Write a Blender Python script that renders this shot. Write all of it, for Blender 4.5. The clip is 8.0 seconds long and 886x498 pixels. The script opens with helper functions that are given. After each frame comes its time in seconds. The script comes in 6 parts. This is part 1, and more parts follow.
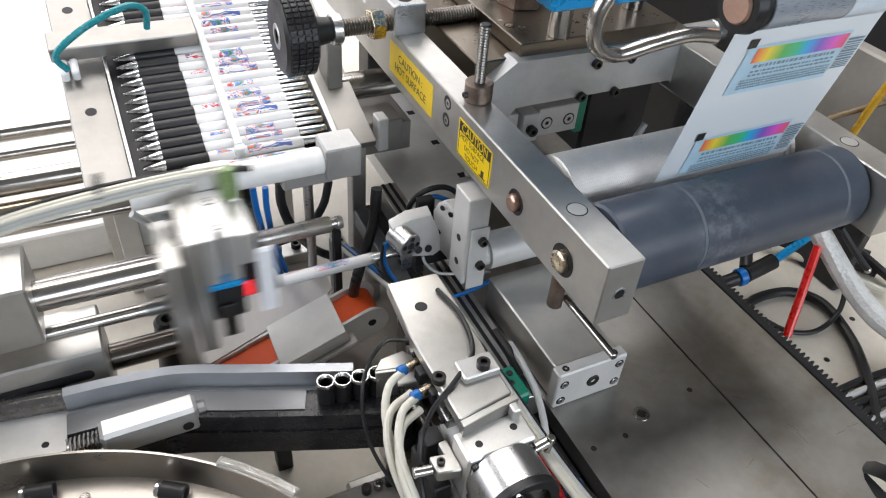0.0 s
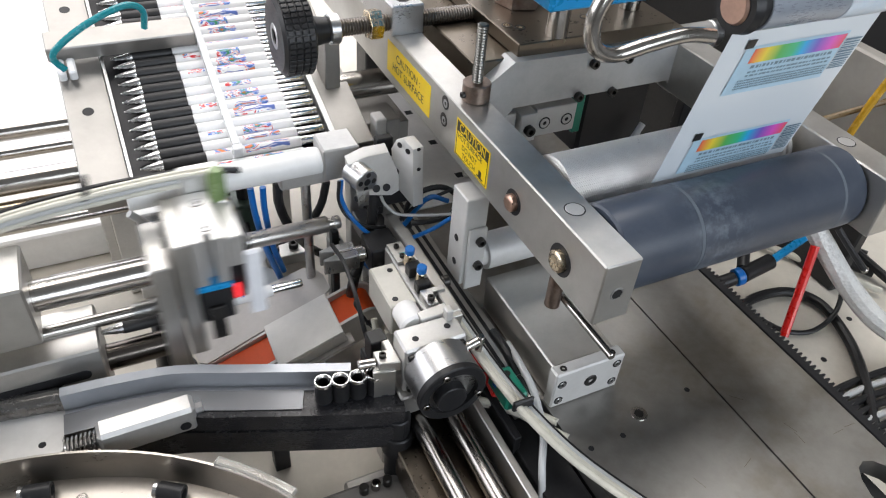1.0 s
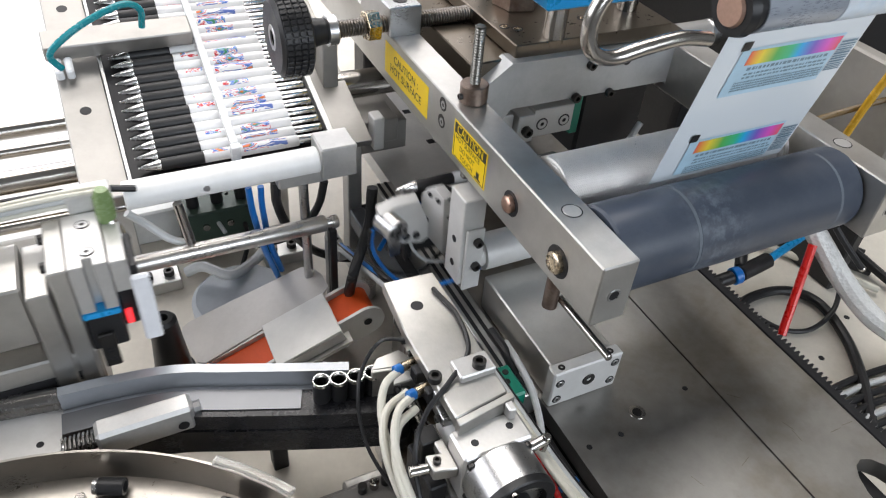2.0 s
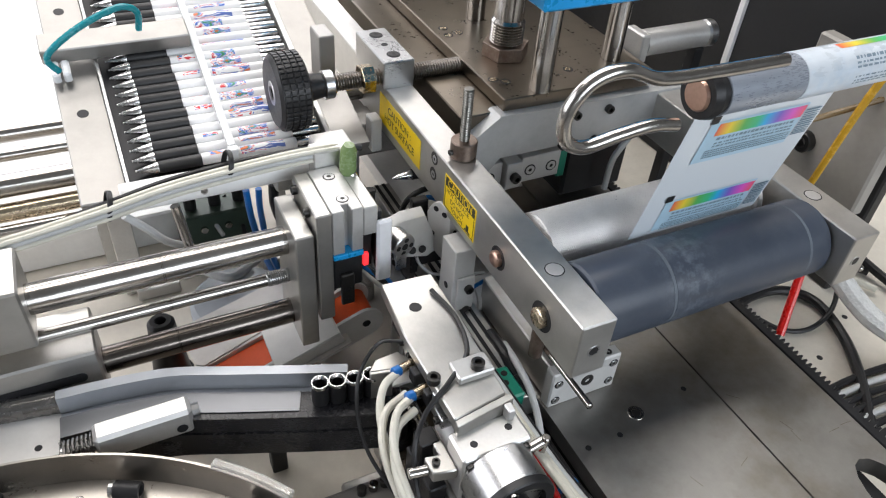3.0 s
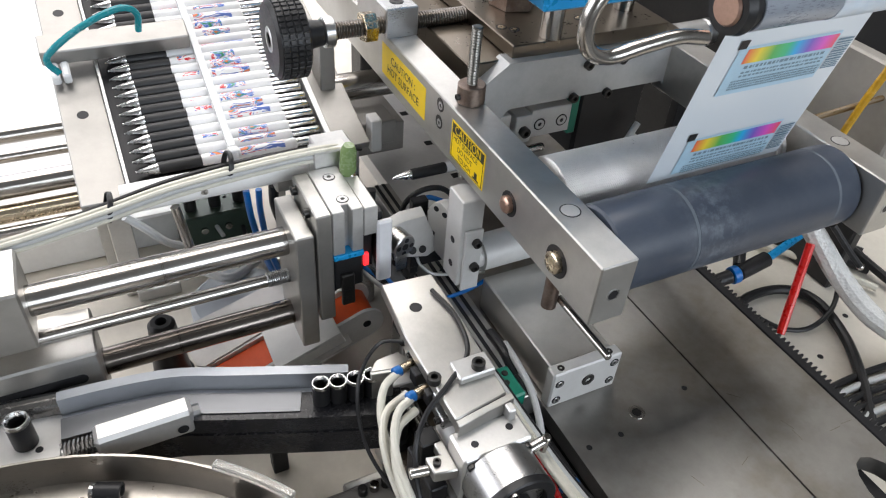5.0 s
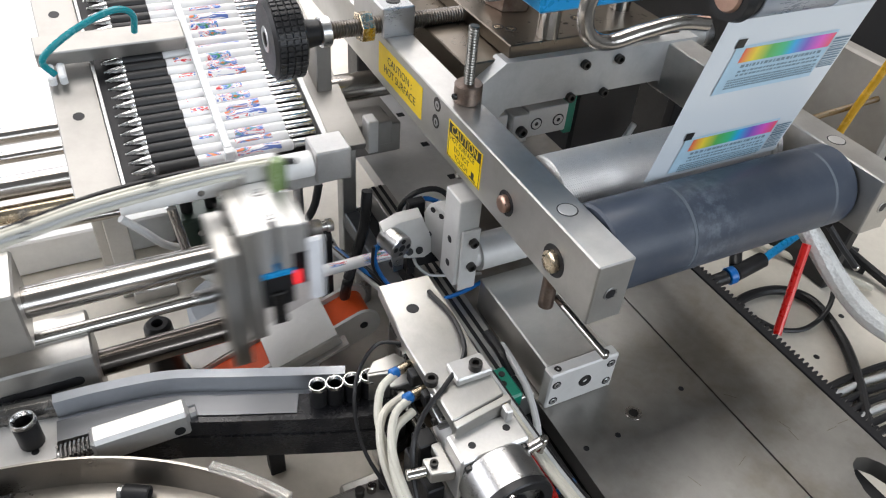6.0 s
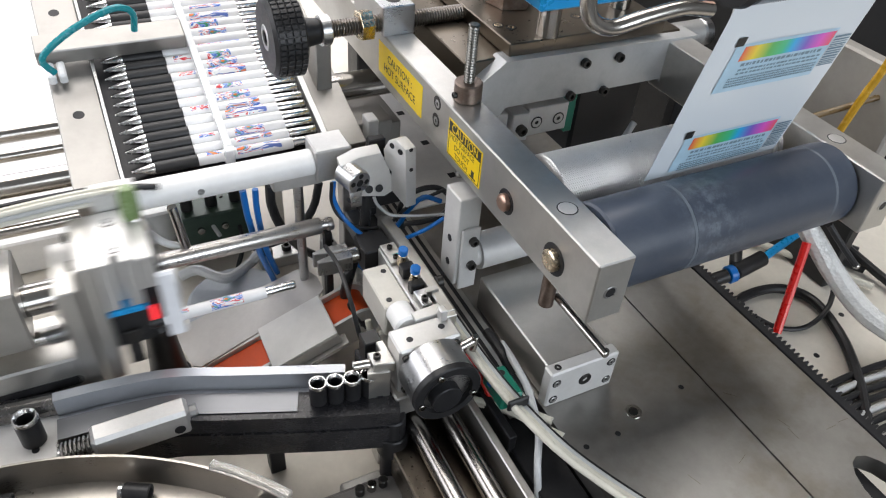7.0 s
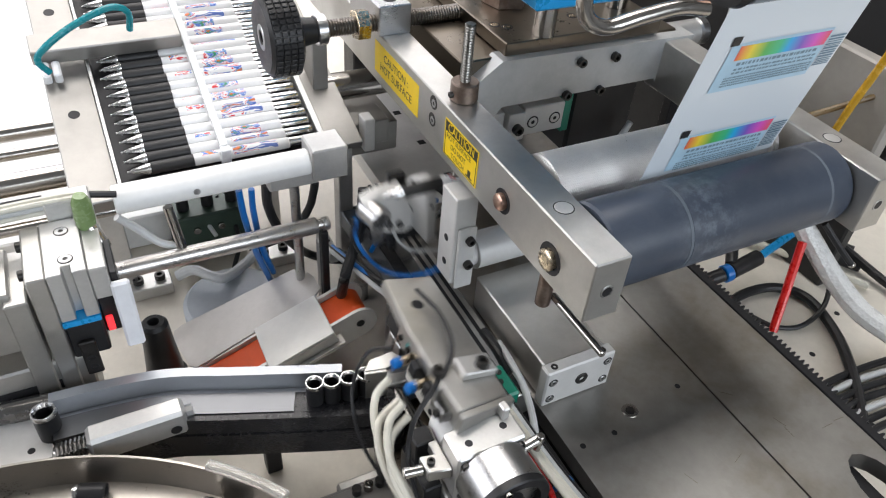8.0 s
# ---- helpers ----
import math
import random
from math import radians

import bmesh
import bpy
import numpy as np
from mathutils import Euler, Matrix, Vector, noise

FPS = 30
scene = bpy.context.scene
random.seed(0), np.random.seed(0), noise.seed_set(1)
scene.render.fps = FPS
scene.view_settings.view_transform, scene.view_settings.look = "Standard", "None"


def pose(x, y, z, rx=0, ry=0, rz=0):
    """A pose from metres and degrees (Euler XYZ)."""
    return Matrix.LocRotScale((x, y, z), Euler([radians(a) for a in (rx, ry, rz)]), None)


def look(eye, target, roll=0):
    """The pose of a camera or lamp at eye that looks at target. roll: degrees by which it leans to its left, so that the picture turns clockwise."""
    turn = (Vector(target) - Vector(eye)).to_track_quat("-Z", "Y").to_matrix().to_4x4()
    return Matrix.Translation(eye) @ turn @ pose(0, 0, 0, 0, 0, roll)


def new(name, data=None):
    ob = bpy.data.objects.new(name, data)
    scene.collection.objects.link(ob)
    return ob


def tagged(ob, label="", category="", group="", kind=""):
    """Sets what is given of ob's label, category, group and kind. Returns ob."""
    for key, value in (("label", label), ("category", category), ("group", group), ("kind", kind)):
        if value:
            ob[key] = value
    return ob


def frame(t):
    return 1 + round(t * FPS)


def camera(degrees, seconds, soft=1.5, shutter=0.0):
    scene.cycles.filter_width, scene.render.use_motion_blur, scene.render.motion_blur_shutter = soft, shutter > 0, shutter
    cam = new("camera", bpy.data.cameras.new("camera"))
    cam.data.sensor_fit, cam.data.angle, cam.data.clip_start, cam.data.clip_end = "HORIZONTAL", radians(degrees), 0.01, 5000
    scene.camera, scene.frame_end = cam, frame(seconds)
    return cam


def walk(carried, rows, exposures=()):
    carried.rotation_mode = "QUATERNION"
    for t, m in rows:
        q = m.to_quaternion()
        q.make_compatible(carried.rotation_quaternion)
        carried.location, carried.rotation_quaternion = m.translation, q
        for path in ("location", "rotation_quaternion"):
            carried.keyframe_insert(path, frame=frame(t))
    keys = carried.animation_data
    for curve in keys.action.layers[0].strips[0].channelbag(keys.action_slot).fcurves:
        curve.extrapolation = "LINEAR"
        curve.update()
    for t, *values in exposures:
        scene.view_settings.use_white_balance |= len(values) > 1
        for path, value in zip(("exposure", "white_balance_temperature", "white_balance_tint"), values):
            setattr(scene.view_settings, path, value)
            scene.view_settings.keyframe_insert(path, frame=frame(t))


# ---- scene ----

def aim(pitch, yaw, roll):
    """Camera pose at the fixed standpoint, tilted down by pitch and turned right by yaw."""
    p, w = radians(pitch), radians(yaw)
    eye = Vector((0.0, 0.0, 0.42))
    way = Vector((math.sin(w) * math.cos(p), math.cos(w) * math.cos(p), -math.sin(p)))
    return look(eye, eye + way, roll)


cam = camera(62.2, 8.0, soft=1.15, shutter=0.5)
walk(cam, [
    (0.0, aim(40.012, 28.310, 4.961)),
    (0.5, aim(40.023, 28.417, 5.124)),
    (1.0, aim(39.998, 28.544, 5.121)),
    (1.5, aim(40.110, 28.642, 5.220)),
    (3.0, aim(39.933, 28.919, 5.058)),
    (3.5, aim(40.023, 28.843, 5.068)),
    (4.0, aim(40.081, 28.774, 4.992)),
    (4.5, aim(40.025, 28.757, 4.875)),
    (6.0, aim(39.821, 29.207, 4.962)),
    (6.5, aim(39.844, 29.119, 4.931)),
    (7.0, aim(39.932, 29.211, 4.968)),
    (7.5, aim(39.989, 29.351, 5.049)),
    (8.0, aim(39.941, 29.569, 5.117)),
])

# ---- light: windows judged from the shading, overhead fill added, none in view ----
world = bpy.data.worlds.new("workshop_sky")
scene.world = world
world.use_nodes = True
wn = world.node_tree.nodes
sky = wn.new("ShaderNodeTexSky")
sky.sky_type = "NISHITA"
sky.sun_disc = False
sky.sun_elevation, sky.sun_rotation = radians(42), radians(-60)
world.node_tree.links.new(sky.outputs[0], wn["Background"].inputs[0])
wn["Background"].inputs[1].default_value = 0.06
scene.view_settings.exposure = 0.0


def lamp(name, size_x, size_y, power, m, col=(1, 1, 1)):
    d = bpy.data.lights.new(name, "AREA")
    d.shape, d.size, d.size_y, d.energy, d.color = "RECTANGLE", size_x, size_y, power, col
    ob = new(name, d)
    ob.matrix_world = m
    return ob


lamp("window_light", 3.4, 1.7, 66, look((-2.45, 1.2, 1.3), (0.1, 0.4, 0.0)), (0.96, 0.955, 1.0))
lamp("window_light", 3.1, 1.7, 56, look((0.4, 3.45, 1.3), (0.2, 0.4, 0.1)), (0.98, 0.965, 1.0))
lamp("window_light", 3.0, 1.6, 92, look((0.9, -2.95, 1.3), (0.3, 0.4, 0.1)), (0.86, 0.92, 1.0))
# added fill from above that brightens top faces; no known source
lamp("overhead_fill_light", 3.0, 0.9, 52, look((0.5, 1.1, 2.28), (0.5, 1.1, 0)), (1.0, 0.955, 0.925))
lamp("overhead_fill_light", 3.0, 0.9, 52, look((0.5, 2.6, 2.28), (0.5, 2.6, 0)), (1.0, 0.955, 0.925))

# ---- mesh helpers: all lengths in millimetres ----
K = 0.001
ORIGIN = {}


def V(p):
    return Vector(p) * K


def box(bm, a, b, bev=0.6, m=None):
    lo = Vector([min(u, v) for u, v in zip(a, b)])
    hi = Vector([max(u, v) for u, v in zip(a, b)])
    r = bmesh.ops.create_cube(bm, size=1.0, matrix=Matrix.Translation((lo + hi) / 2 * K) @ Matrix.Diagonal((*((hi - lo) * K), 1)))
    vs = r["verts"]
    if bev:
        es = list({e for v in vs for e in v.link_edges})
        r = bmesh.ops.bevel(bm, geom=es, offset=min(bev, min(hi - lo) * 0.3) * K, segments=1, affect="EDGES", profile=0.5)
        vs = list({v for f in r["faces"] for v in f.verts} | {v for v in vs if v.is_valid})
    if m:
        bmesh.ops.transform(bm, matrix=m, verts=vs)
    return bm


def spin(bm, p, q, prof, n=32):
    """A turned body along p -> q; prof: (distance along, radius) pairs."""
    p, q = V(p), V(q)
    w = (q - p).normalized()
    u = w.orthogonal().normalized()
    v = w.cross(u)
    rings = []
    for s, r in prof:
        c = p + w * s * K
        if r <= 0:
            rings.append([bm.verts.new(c)])
        else:
            rings.append([bm.verts.new(c + (u * math.cos(2 * math.pi * i / n) + v * math.sin(2 * math.pi * i / n)) * r * K) for i in range(n)])
    for a, b in zip(rings, rings[1:]):
        for i in range(n):
            j = (i + 1) % n
            if len(a) == 1 and len(b) == 1:
                continue
            if len(a) == 1:
                bm.faces.new((a[0], b[i], b[j]))
            elif len(b) == 1:
                bm.faces.new((a[j], a[i], b[0]))
            else:
                bm.faces.new((a[i], b[i], b[j], a[j]))
    return bm


def cyl(bm, p, q, r, n=32, bev=0.4, hole=0):
    h = (Vector(q) - Vector(p)).length
    bev = min(bev, h * 0.3, r * 0.3)
    if hole:
        prof = [(0, hole), (0, r - bev), (bev, r), (h - bev, r), (h, r - bev), (h, hole), (0, hole)]
    else:
        prof = [(0, 0), (0, r - bev), (bev, r), (h - bev, r), (h, r - bev), (h, 0)]
    return spin(bm, p, q, prof, n)


def prism(bm, pts, lo, hi, axis="x", bev=0):
    """A flat outline pushed from lo to hi along an axis; pts are the two other coordinates in order."""
    def at(u, v, w):
        return V({"x": (w, u, v), "y": (u, w, v), "z": (u, v, w)}[axis])
    a = [bm.verts.new(at(u, v, lo)) for u, v in pts]
    b = [bm.verts.new(at(u, v, hi)) for u, v in pts]
    fs = [bm.faces.new(a), bm.faces.new(b[::-1])]
    n = len(pts)
    for i in range(n):
        fs.append(bm.faces.new((a[i], b[i], b[(i + 1) % n], a[(i + 1) % n])))
    bmesh.ops.recalc_face_normals(bm, faces=fs)
    if bev:
        es = list({e for f in fs for e in f.edges})
        bmesh.ops.bevel(bm, geom=es, offset=bev * K, segments=1, affect="EDGES")
    return bm


def smooth_path(pts, per=8):
    pts = [Vector(p) for p in pts]
    ext = [2 * pts[0] - pts[1]] + pts + [2 * pts[-1] - pts[-2]]
    out = []
    for i in range(1, len(ext) - 2):
        a, b, c, d = ext[i - 1:i + 3]
        for k in range(per):
            t = k / per
            out.append(0.5 * (2 * b + (c - a) * t + (2 * a - 5 * b + 4 * c - d) * t * t + (3 * b - a - 3 * c + d) * t ** 3))
    return out + [pts[-1]]


def sweep(bm, pts, r, n=10, per=8, flat=None):
    """A tube through pts. flat: (half width, half height) of an oblong section instead of a round one."""
    path = smooth_path(pts, per) if per else [Vector(p) for p in pts]
    up = Vector((0.13, 0.21, 1)).normalized()
    rings = []
    for i, c in enumerate(path):
        w = (path[min(i + 1, len(path) - 1)] - path[max(i - 1, 0)]).normalized()
        u = w.cross(up)
        u = u.normalized() if u.length > 1e-4 else w.orthogonal().normalized()
        v = u.cross(w)
        ring = []
        for k in range(n):
            a = 2 * math.pi * k / n
            x, y = (r * math.cos(a), r * math.sin(a)) if flat is None else (math.copysign(abs(math.cos(a)) ** 0.4, math.cos(a)) * flat[0], math.copysign(abs(math.sin(a)) ** 0.4, math.sin(a)) * flat[1])
            ring.append(bm.verts.new((c + u * x + v * y) * K))
        rings.append(ring)
    for a, b in zip(rings, rings[1:]):
        for k in range(n):
            bm.faces.new((a[k], a[(k + 1) % n], b[(k + 1) % n], b[k]))
    bm.faces.new(rings[0][::-1])
    bm.faces.new(rings[-1])
    return bm


def hexa(bm, p, q, r):
    return cyl(bm, p, q, r, 6, 0.5)


def thread(bm, p, q, r, pitch=1.5):
    """A threaded rod, turned with its ridges."""
    h = (Vector(q) - Vector(p)).length
    prof, s = [(0, 0), (0, r * 0.8)], 0.0
    while s + pitch < h:
        prof += [(s + pitch * 0.25, r * 0.86), (s + pitch * 0.6, r), (s + pitch * 0.75, r)]
        s += pitch
    return spin(bm, p, q, prof + [(h, r * 0.85), (h, 0)], 20)


def socket_screw(bm, p, w, r):
    """A cap screw head with its round socket, standing at p along w."""
    q = Vector(p) + Vector(w).normalized() * r * 1.1
    h = r * 1.1
    return spin(bm, p, q, [(0, 0), (0, r), (h - 0.3, r), (h, r - 0.3), (h, r * 0.55), (h * 0.35, r * 0.5), (h * 0.35, 0)], 18)


def bore(bm, p, w, r, rim=0.0):
    """The dark mouth of a drilled hole: a shallow ring with a sunk floor."""
    w = Vector(w).normalized()
    a = Vector(p) - w * 0.3
    return spin(bm, a, Vector(p) + w, [(0.0, 0), (0.0, r * 0.8), (0.45, r)], 18)


def finish(name, bm, material, origin, angle=35):
    me = bpy.data.meshes.new(name)
    bmesh.ops.translate(bm, vec=-Vector(origin) * K, verts=bm.verts)
    bmesh.ops.recalc_face_normals(bm, faces=bm.faces)
    bm.to_mesh(me)
    bm.free()
    me.polygons.foreach_set("use_smooth", [True] * len(me.polygons))
    me.set_sharp_from_angle(angle=radians(angle))
    me.materials.append(material)
    return me


def thing(name, origin, label, category, group="", kind=""):
    """A top-level Empty at origin (mm)."""
    ob = new(name)
    ob.empty_display_size = 0.02
    ob.location = V(origin)
    ORIGIN[ob] = Vector(origin)
    return tagged(ob, label, category, group, kind)


def part(name, bm, material, parent, label=""):
    o = ORIGIN[parent]
    ob = new(name, finish(name, bm, material, o))
    ob.parent = parent
    ORIGIN[ob] = o
    return tagged(ob, label)


def solo(name, bm, material, origin, label="", category="", group="", kind=""):
    """A top-level thing of one mesh."""
    ob = new(name, finish(name, bm, material, origin))
    ob.location = V(origin)
    ORIGIN[ob] = Vector(origin)
    return tagged(ob, label, category, group, kind)


def B():
    return bmesh.new()


# ---- materials ----
def nodes_of(name):
    m = bpy.data.materials.new(name)
    m.use_nodes = True
    t = m.node_tree
    return m, t, t.nodes["Principled BSDF"]


def surface(name, col, rough=0.4, metal=0.0, grain=300.0, stretch=(1, 1, 1), var=0.12, bump=0.05, stain=0.15, rvar=0.12, coat=0.0, stain_col=None, stain_scale=22.0, smudge=0.07):
    """A procedural surface with fine grain, smudges and larger stains."""
    m, t, b = nodes_of(name)
    L = t.links.new
    tc = t.nodes.new("ShaderNodeTexCoord")
    mp = t.nodes.new("ShaderNodeMapping")
    mp.inputs["Scale"].default_value = stretch
    L(tc.outputs["Object"], mp.inputs[0])
    fine = t.nodes.new("ShaderNodeTexNoise")
    fine.inputs["Scale"].default_value, fine.inputs["Detail"].default_value = grain, 4
    L(mp.outputs[0], fine.inputs[0])
    big = t.nodes.new("ShaderNodeTexNoise")
    big.inputs["Scale"].default_value, big.inputs["Detail"].default_value, big.inputs["Roughness"].default_value = stain_scale, 6, 0.65
    L(tc.outputs["Object"], big.inputs[0])
    mix = t.nodes.new("ShaderNodeMix")
    mix.data_type = "RGBA"
    c = Vector(col)
    mix.inputs[6].default_value = (*(c * (1 - var)), 1)
    mix.inputs[7].default_value = (*[min(1, x * (1 + var)) for x in c], 1)
    L(fine.outputs[0], mix.inputs[0])
    mix2 = t.nodes.new("ShaderNodeMix")
    mix2.data_type = "RGBA"
    ramp = t.nodes.new("ShaderNodeMapRange")
    ramp.inputs[1].default_value, ramp.inputs[2].default_value = 0.45, 0.75
    ramp.inputs[3].default_value, ramp.inputs[4].default_value = 0.0, stain
    L(big.outputs[0], ramp.inputs[0])
    L(ramp.outputs[0], mix2.inputs[0])
    L(mix.outputs[2], mix2.inputs[6])
    mix2.inputs[7].default_value = (*(stain_col or c * 0.45), 1)
    mid = t.nodes.new("ShaderNodeTexNoise")
    mid.inputs["Scale"].default_value, mid.inputs["Detail"].default_value, mid.inputs["Roughness"].default_value = 48, 4, 0.6
    L(tc.outputs["Object"], mid.inputs[0])
    shade = t.nodes.new("ShaderNodeMapRange")
    shade.inputs[1].default_value, shade.inputs[2].default_value = 0.25, 0.75
    shade.inputs[3].default_value, shade.inputs[4].default_value = 1 - smudge, 1 + smudge
    L(mid.outputs[0], shade.inputs[0])
    tint = t.nodes.new("ShaderNodeVectorMath")
    tint.operation = "SCALE"
    L(mix2.outputs[2], tint.inputs[0])
    L(shade.outputs[0], tint.inputs["Scale"])
    L(tint.outputs[0], b.inputs["Base Color"])
    rr = t.nodes.new("ShaderNodeMapRange")
    rr.inputs[1].default_value, rr.inputs[2].default_value = 0.25, 0.75
    rr.inputs[3].default_value, rr.inputs[4].default_value = max(0.03, rough - rvar), min(1, rough + rvar)
    add = t.nodes.new("ShaderNodeMath")
    add.operation = "ADD"
    half = t.nodes.new("ShaderNodeMath")
    half.operation = "MULTIPLY"
    half.inputs[1].default_value = 0.5
    L(fine.outputs[0], add.inputs[0])
    L(mid.outputs[0], add.inputs[1])
    L(add.outputs[0], half.inputs[0])
    L(half.outputs[0], rr.inputs[0])
    L(rr.outputs[0], b.inputs["Roughness"])
    b.inputs["Metallic"].default_value = metal
    b.inputs["Coat Weight"].default_value = coat
    if bump:
        bp = t.nodes.new("ShaderNodeBump")
        bp.inputs["Strength"].default_value, bp.inputs["Distance"].default_value = bump, 0.0004
        L(fine.outputs[0], bp.inputs["Height"])
        L(bp.outputs[0], b.inputs["Normal"])
    return m


def glow(name, col, power):
    m, t, b = nodes_of(name)
    b.inputs["Base Color"].default_value = (*col, 1)
    b.inputs["Emission Color"].default_value = (*col, 1)
    b.inputs["Emission Strength"].default_value = power
    return m


ALU = surface("milled_aluminium", (0.5, 0.5, 0.5), 0.3, 1.0, 260, (1, 8, 8), 0.08, 0.05, 0.2, 0.08)
ALU_Y = surface("brushed_aluminium", (0.5, 0.49, 0.465), 0.36, 0.9, 420, (14, 1, 14), 0.12, 0.08, 0.35, 0.1)
MAGPLATE = surface("dull_magazine_plate", (0.33, 0.32, 0.305), 0.46, 0.9, 400, (1, 1, 1), 0.06, 0.03, 0.3)
ALU_MATT = surface("matt_aluminium", (0.57, 0.565, 0.55), 0.38, 0.68, 500, (1, 1, 1), 0.08, 0.06, 0.3, 0.1)
STEEL = surface("ground_steel_plate", (0.33, 0.32, 0.305), 0.4, 1.0, 240, (9, 1, 9), 0.07, 0.03, 0.95, 0.13, stain_col=(0.2, 0.175, 0.14), stain_scale=11, smudge=0.13)
CHROME = surface("polished_shaft", (0.44, 0.42, 0.395), 0.2, 1.0, 300, (1, 12, 12), 0.1, 0.02, 0.35, 0.08, stain_col=(0.26, 0.23, 0.2))
DARKSTEEL = surface("oiled_dark_steel", (0.2, 0.17, 0.135), 0.3, 1.0, 260, (1, 1, 1), 0.06, 0.03, 0.4, 0.06, stain_col=(0.12, 0.1, 0.075), smudge=0.06)
BLACKSTEEL = surface("blackened_steel", (0.03, 0.03, 0.032), 0.42, 0.5, 400, var=0.2, bump=0.08, stain=0.2)
BOLT = surface("black_oxide_screw", (0.05, 0.048, 0.046), 0.35, 0.8, 600, var=0.2)
RUSTY = surface("stained_steel_collar", (0.24, 0.19, 0.16), 0.45, 1.0, 500, var=0.3, bump=0.2, stain=0.6, stain_col=(0.1, 0.05, 0.03), stain_scale=90)
PINK = surface("copper_toned_pin", (0.5, 0.33, 0.26), 0.35, 1.0, 500, var=0.15, stain=0.3)
BRASS = surface("nickel_brass", (0.62, 0.52, 0.38), 0.25, 1.0, 400, var=0.1)
BEIGE = surface("beige_painted_bed", (0.62, 0.58, 0.505), 0.5, 0.0, 260, var=0.05, bump=0.03, stain=0.25, stain_col=(0.36, 0.32, 0.26), stain_scale=9)
WHITE = surface("white_painted_metal", (0.8, 0.8, 0.79), 0.4, 0.0, 300, var=0.03, bump=0.02, stain=0.1)
BLACKPL = surface("black_plastic", (0.016, 0.016, 0.017), 0.38, 0.0, 700, var=0.25, bump=0.1, stain=0.15, stain_col=(0.06, 0.06, 0.06))
for dark in (BLACKPL, BLACKSTEEL):
    dark.node_tree.nodes["Principled BSDF"].inputs["Specular IOR Level"].default_value = 0.3
RUBBER = surface("dark_blue_grey_rubber", (0.046, 0.058, 0.082), 0.38, 0.0, 220, (1, 6, 6), 0.12, 0.05, 0.4, stain_col=(0.1, 0.112, 0.13), stain_scale=26)


def scuffed(m, centre, half, col):
    """Adds a scuffed band across x to a surface, broken up by noise."""
    t = m.node_tree
    b = t.nodes["Principled BSDF"]
    old = b.inputs["Base Color"].links[0].from_socket
    tc = t.nodes.new("ShaderNodeTexCoord")
    sep = t.nodes.new("ShaderNodeSeparateXYZ")
    t.links.new(tc.outputs["Object"], sep.inputs[0])
    chain = sep.outputs[0]
    for op, v in (("SUBTRACT", centre), ("ABSOLUTE", 0)):
        n = t.nodes.new("ShaderNodeMath")
        n.operation = op
        n.inputs[1].default_value = v
        t.links.new(chain, n.inputs[0])
        chain = n.outputs[0]
    band = t.nodes.new("ShaderNodeMapRange")
    band.inputs[1].default_value, band.inputs[2].default_value, band.inputs[3].default_value, band.inputs[4].default_value = 0.0, half, 1.0, 0.0
    t.links.new(chain, band.inputs[0])
    nz = t.nodes.new("ShaderNodeTexNoise")
    nz.inputs["Scale"].default_value, nz.inputs["Detail"].default_value, nz.inputs["Roughness"].default_value = 130, 6, 0.7
    t.links.new(tc.outputs["Object"], nz.inputs[0])
    cut = t.nodes.new("ShaderNodeMapRange")
    cut.inputs[1].default_value, cut.inputs[2].default_value, cut.inputs[4].default_value = 0.45, 0.7, 0.75
    t.links.new(nz.outputs[0], cut.inputs[0])
    mul = t.nodes.new("ShaderNodeMath")
    mul.operation = "MULTIPLY"
    t.links.new(band.outputs[0], mul.inputs[0])
    t.links.new(cut.outputs[0], mul.inputs[1])
    mx = t.nodes.new("ShaderNodeMix")
    mx.data_type = "RGBA"
    t.links.new(mul.outputs[0], mx.inputs[0])
    t.links.new(old, mx.inputs[6])
    mx.inputs[7].default_value = (*col, 1)
    t.links.new(mx.outputs[2], b.inputs["Base Color"])
    return m


scuffed(RUBBER, -0.014, 0.03, (0.17, 0.2, 0.24))
ORANGE = surface("orange_belt", (0.8, 0.1, 0.015), 0.45, 0.0, 500, var=0.06, bump=0.04, stain=0.15)
BLUE = surface("blue_plastic", (0.0, 0.12, 0.42), 0.35, 0.0, 300, var=0.06)
SKYBLUE = surface("bright_blue_anodised", (0.01, 0.33, 0.72), 0.3, 0.25, 300, var=0.05)
TEAL = surface("teal_tube", (0.01, 0.22, 0.26), 0.25, 0.0, 300, var=0.06)
GREEN = surface("green_plastic", (0.008, 0.2, 0.13), 0.35, 0.0, 300, var=0.1, stain=0.3)
OLIVE = surface("translucent_green_fitting", (0.17, 0.25, 0.1), 0.25, 0.0, 300, var=0.1)
RED = surface("red_tube", (0.62, 0.015, 0.012), 0.3, 0.0, 300, var=0.06)
CREAM = surface("cream_hose", (0.62, 0.6, 0.52), 0.32, 0.0, 260, var=0.06, stain=0.25)
GREYHOSE = surface("grey_hose", (0.5, 0.51, 0.51), 0.35, 0.0, 260, var=0.06, stain=0.25)
YELLOW = surface("yellow_sticker", (0.86, 0.6, 0.0), 0.35, 0.0, 300, var=0.03, bump=0.0, stain=0.08)
GOLD = surface("amber_hose", (0.5, 0.28, 0.02), 0.25, 0.0, 260, var=0.12)
WALLPAINT = surface("grey_wall_paint", (0.27, 0.27, 0.265), 0.8, 0.0, 60, var=0.03, bump=0.05, stain=0.06, stain_scale=2)
CONCRETE = surface("grey_workshop_floor", (0.2, 0.2, 0.195), 0.6, 0.0, 80, var=0.1, bump=0.1, stain=0.4, stain_scale=3)
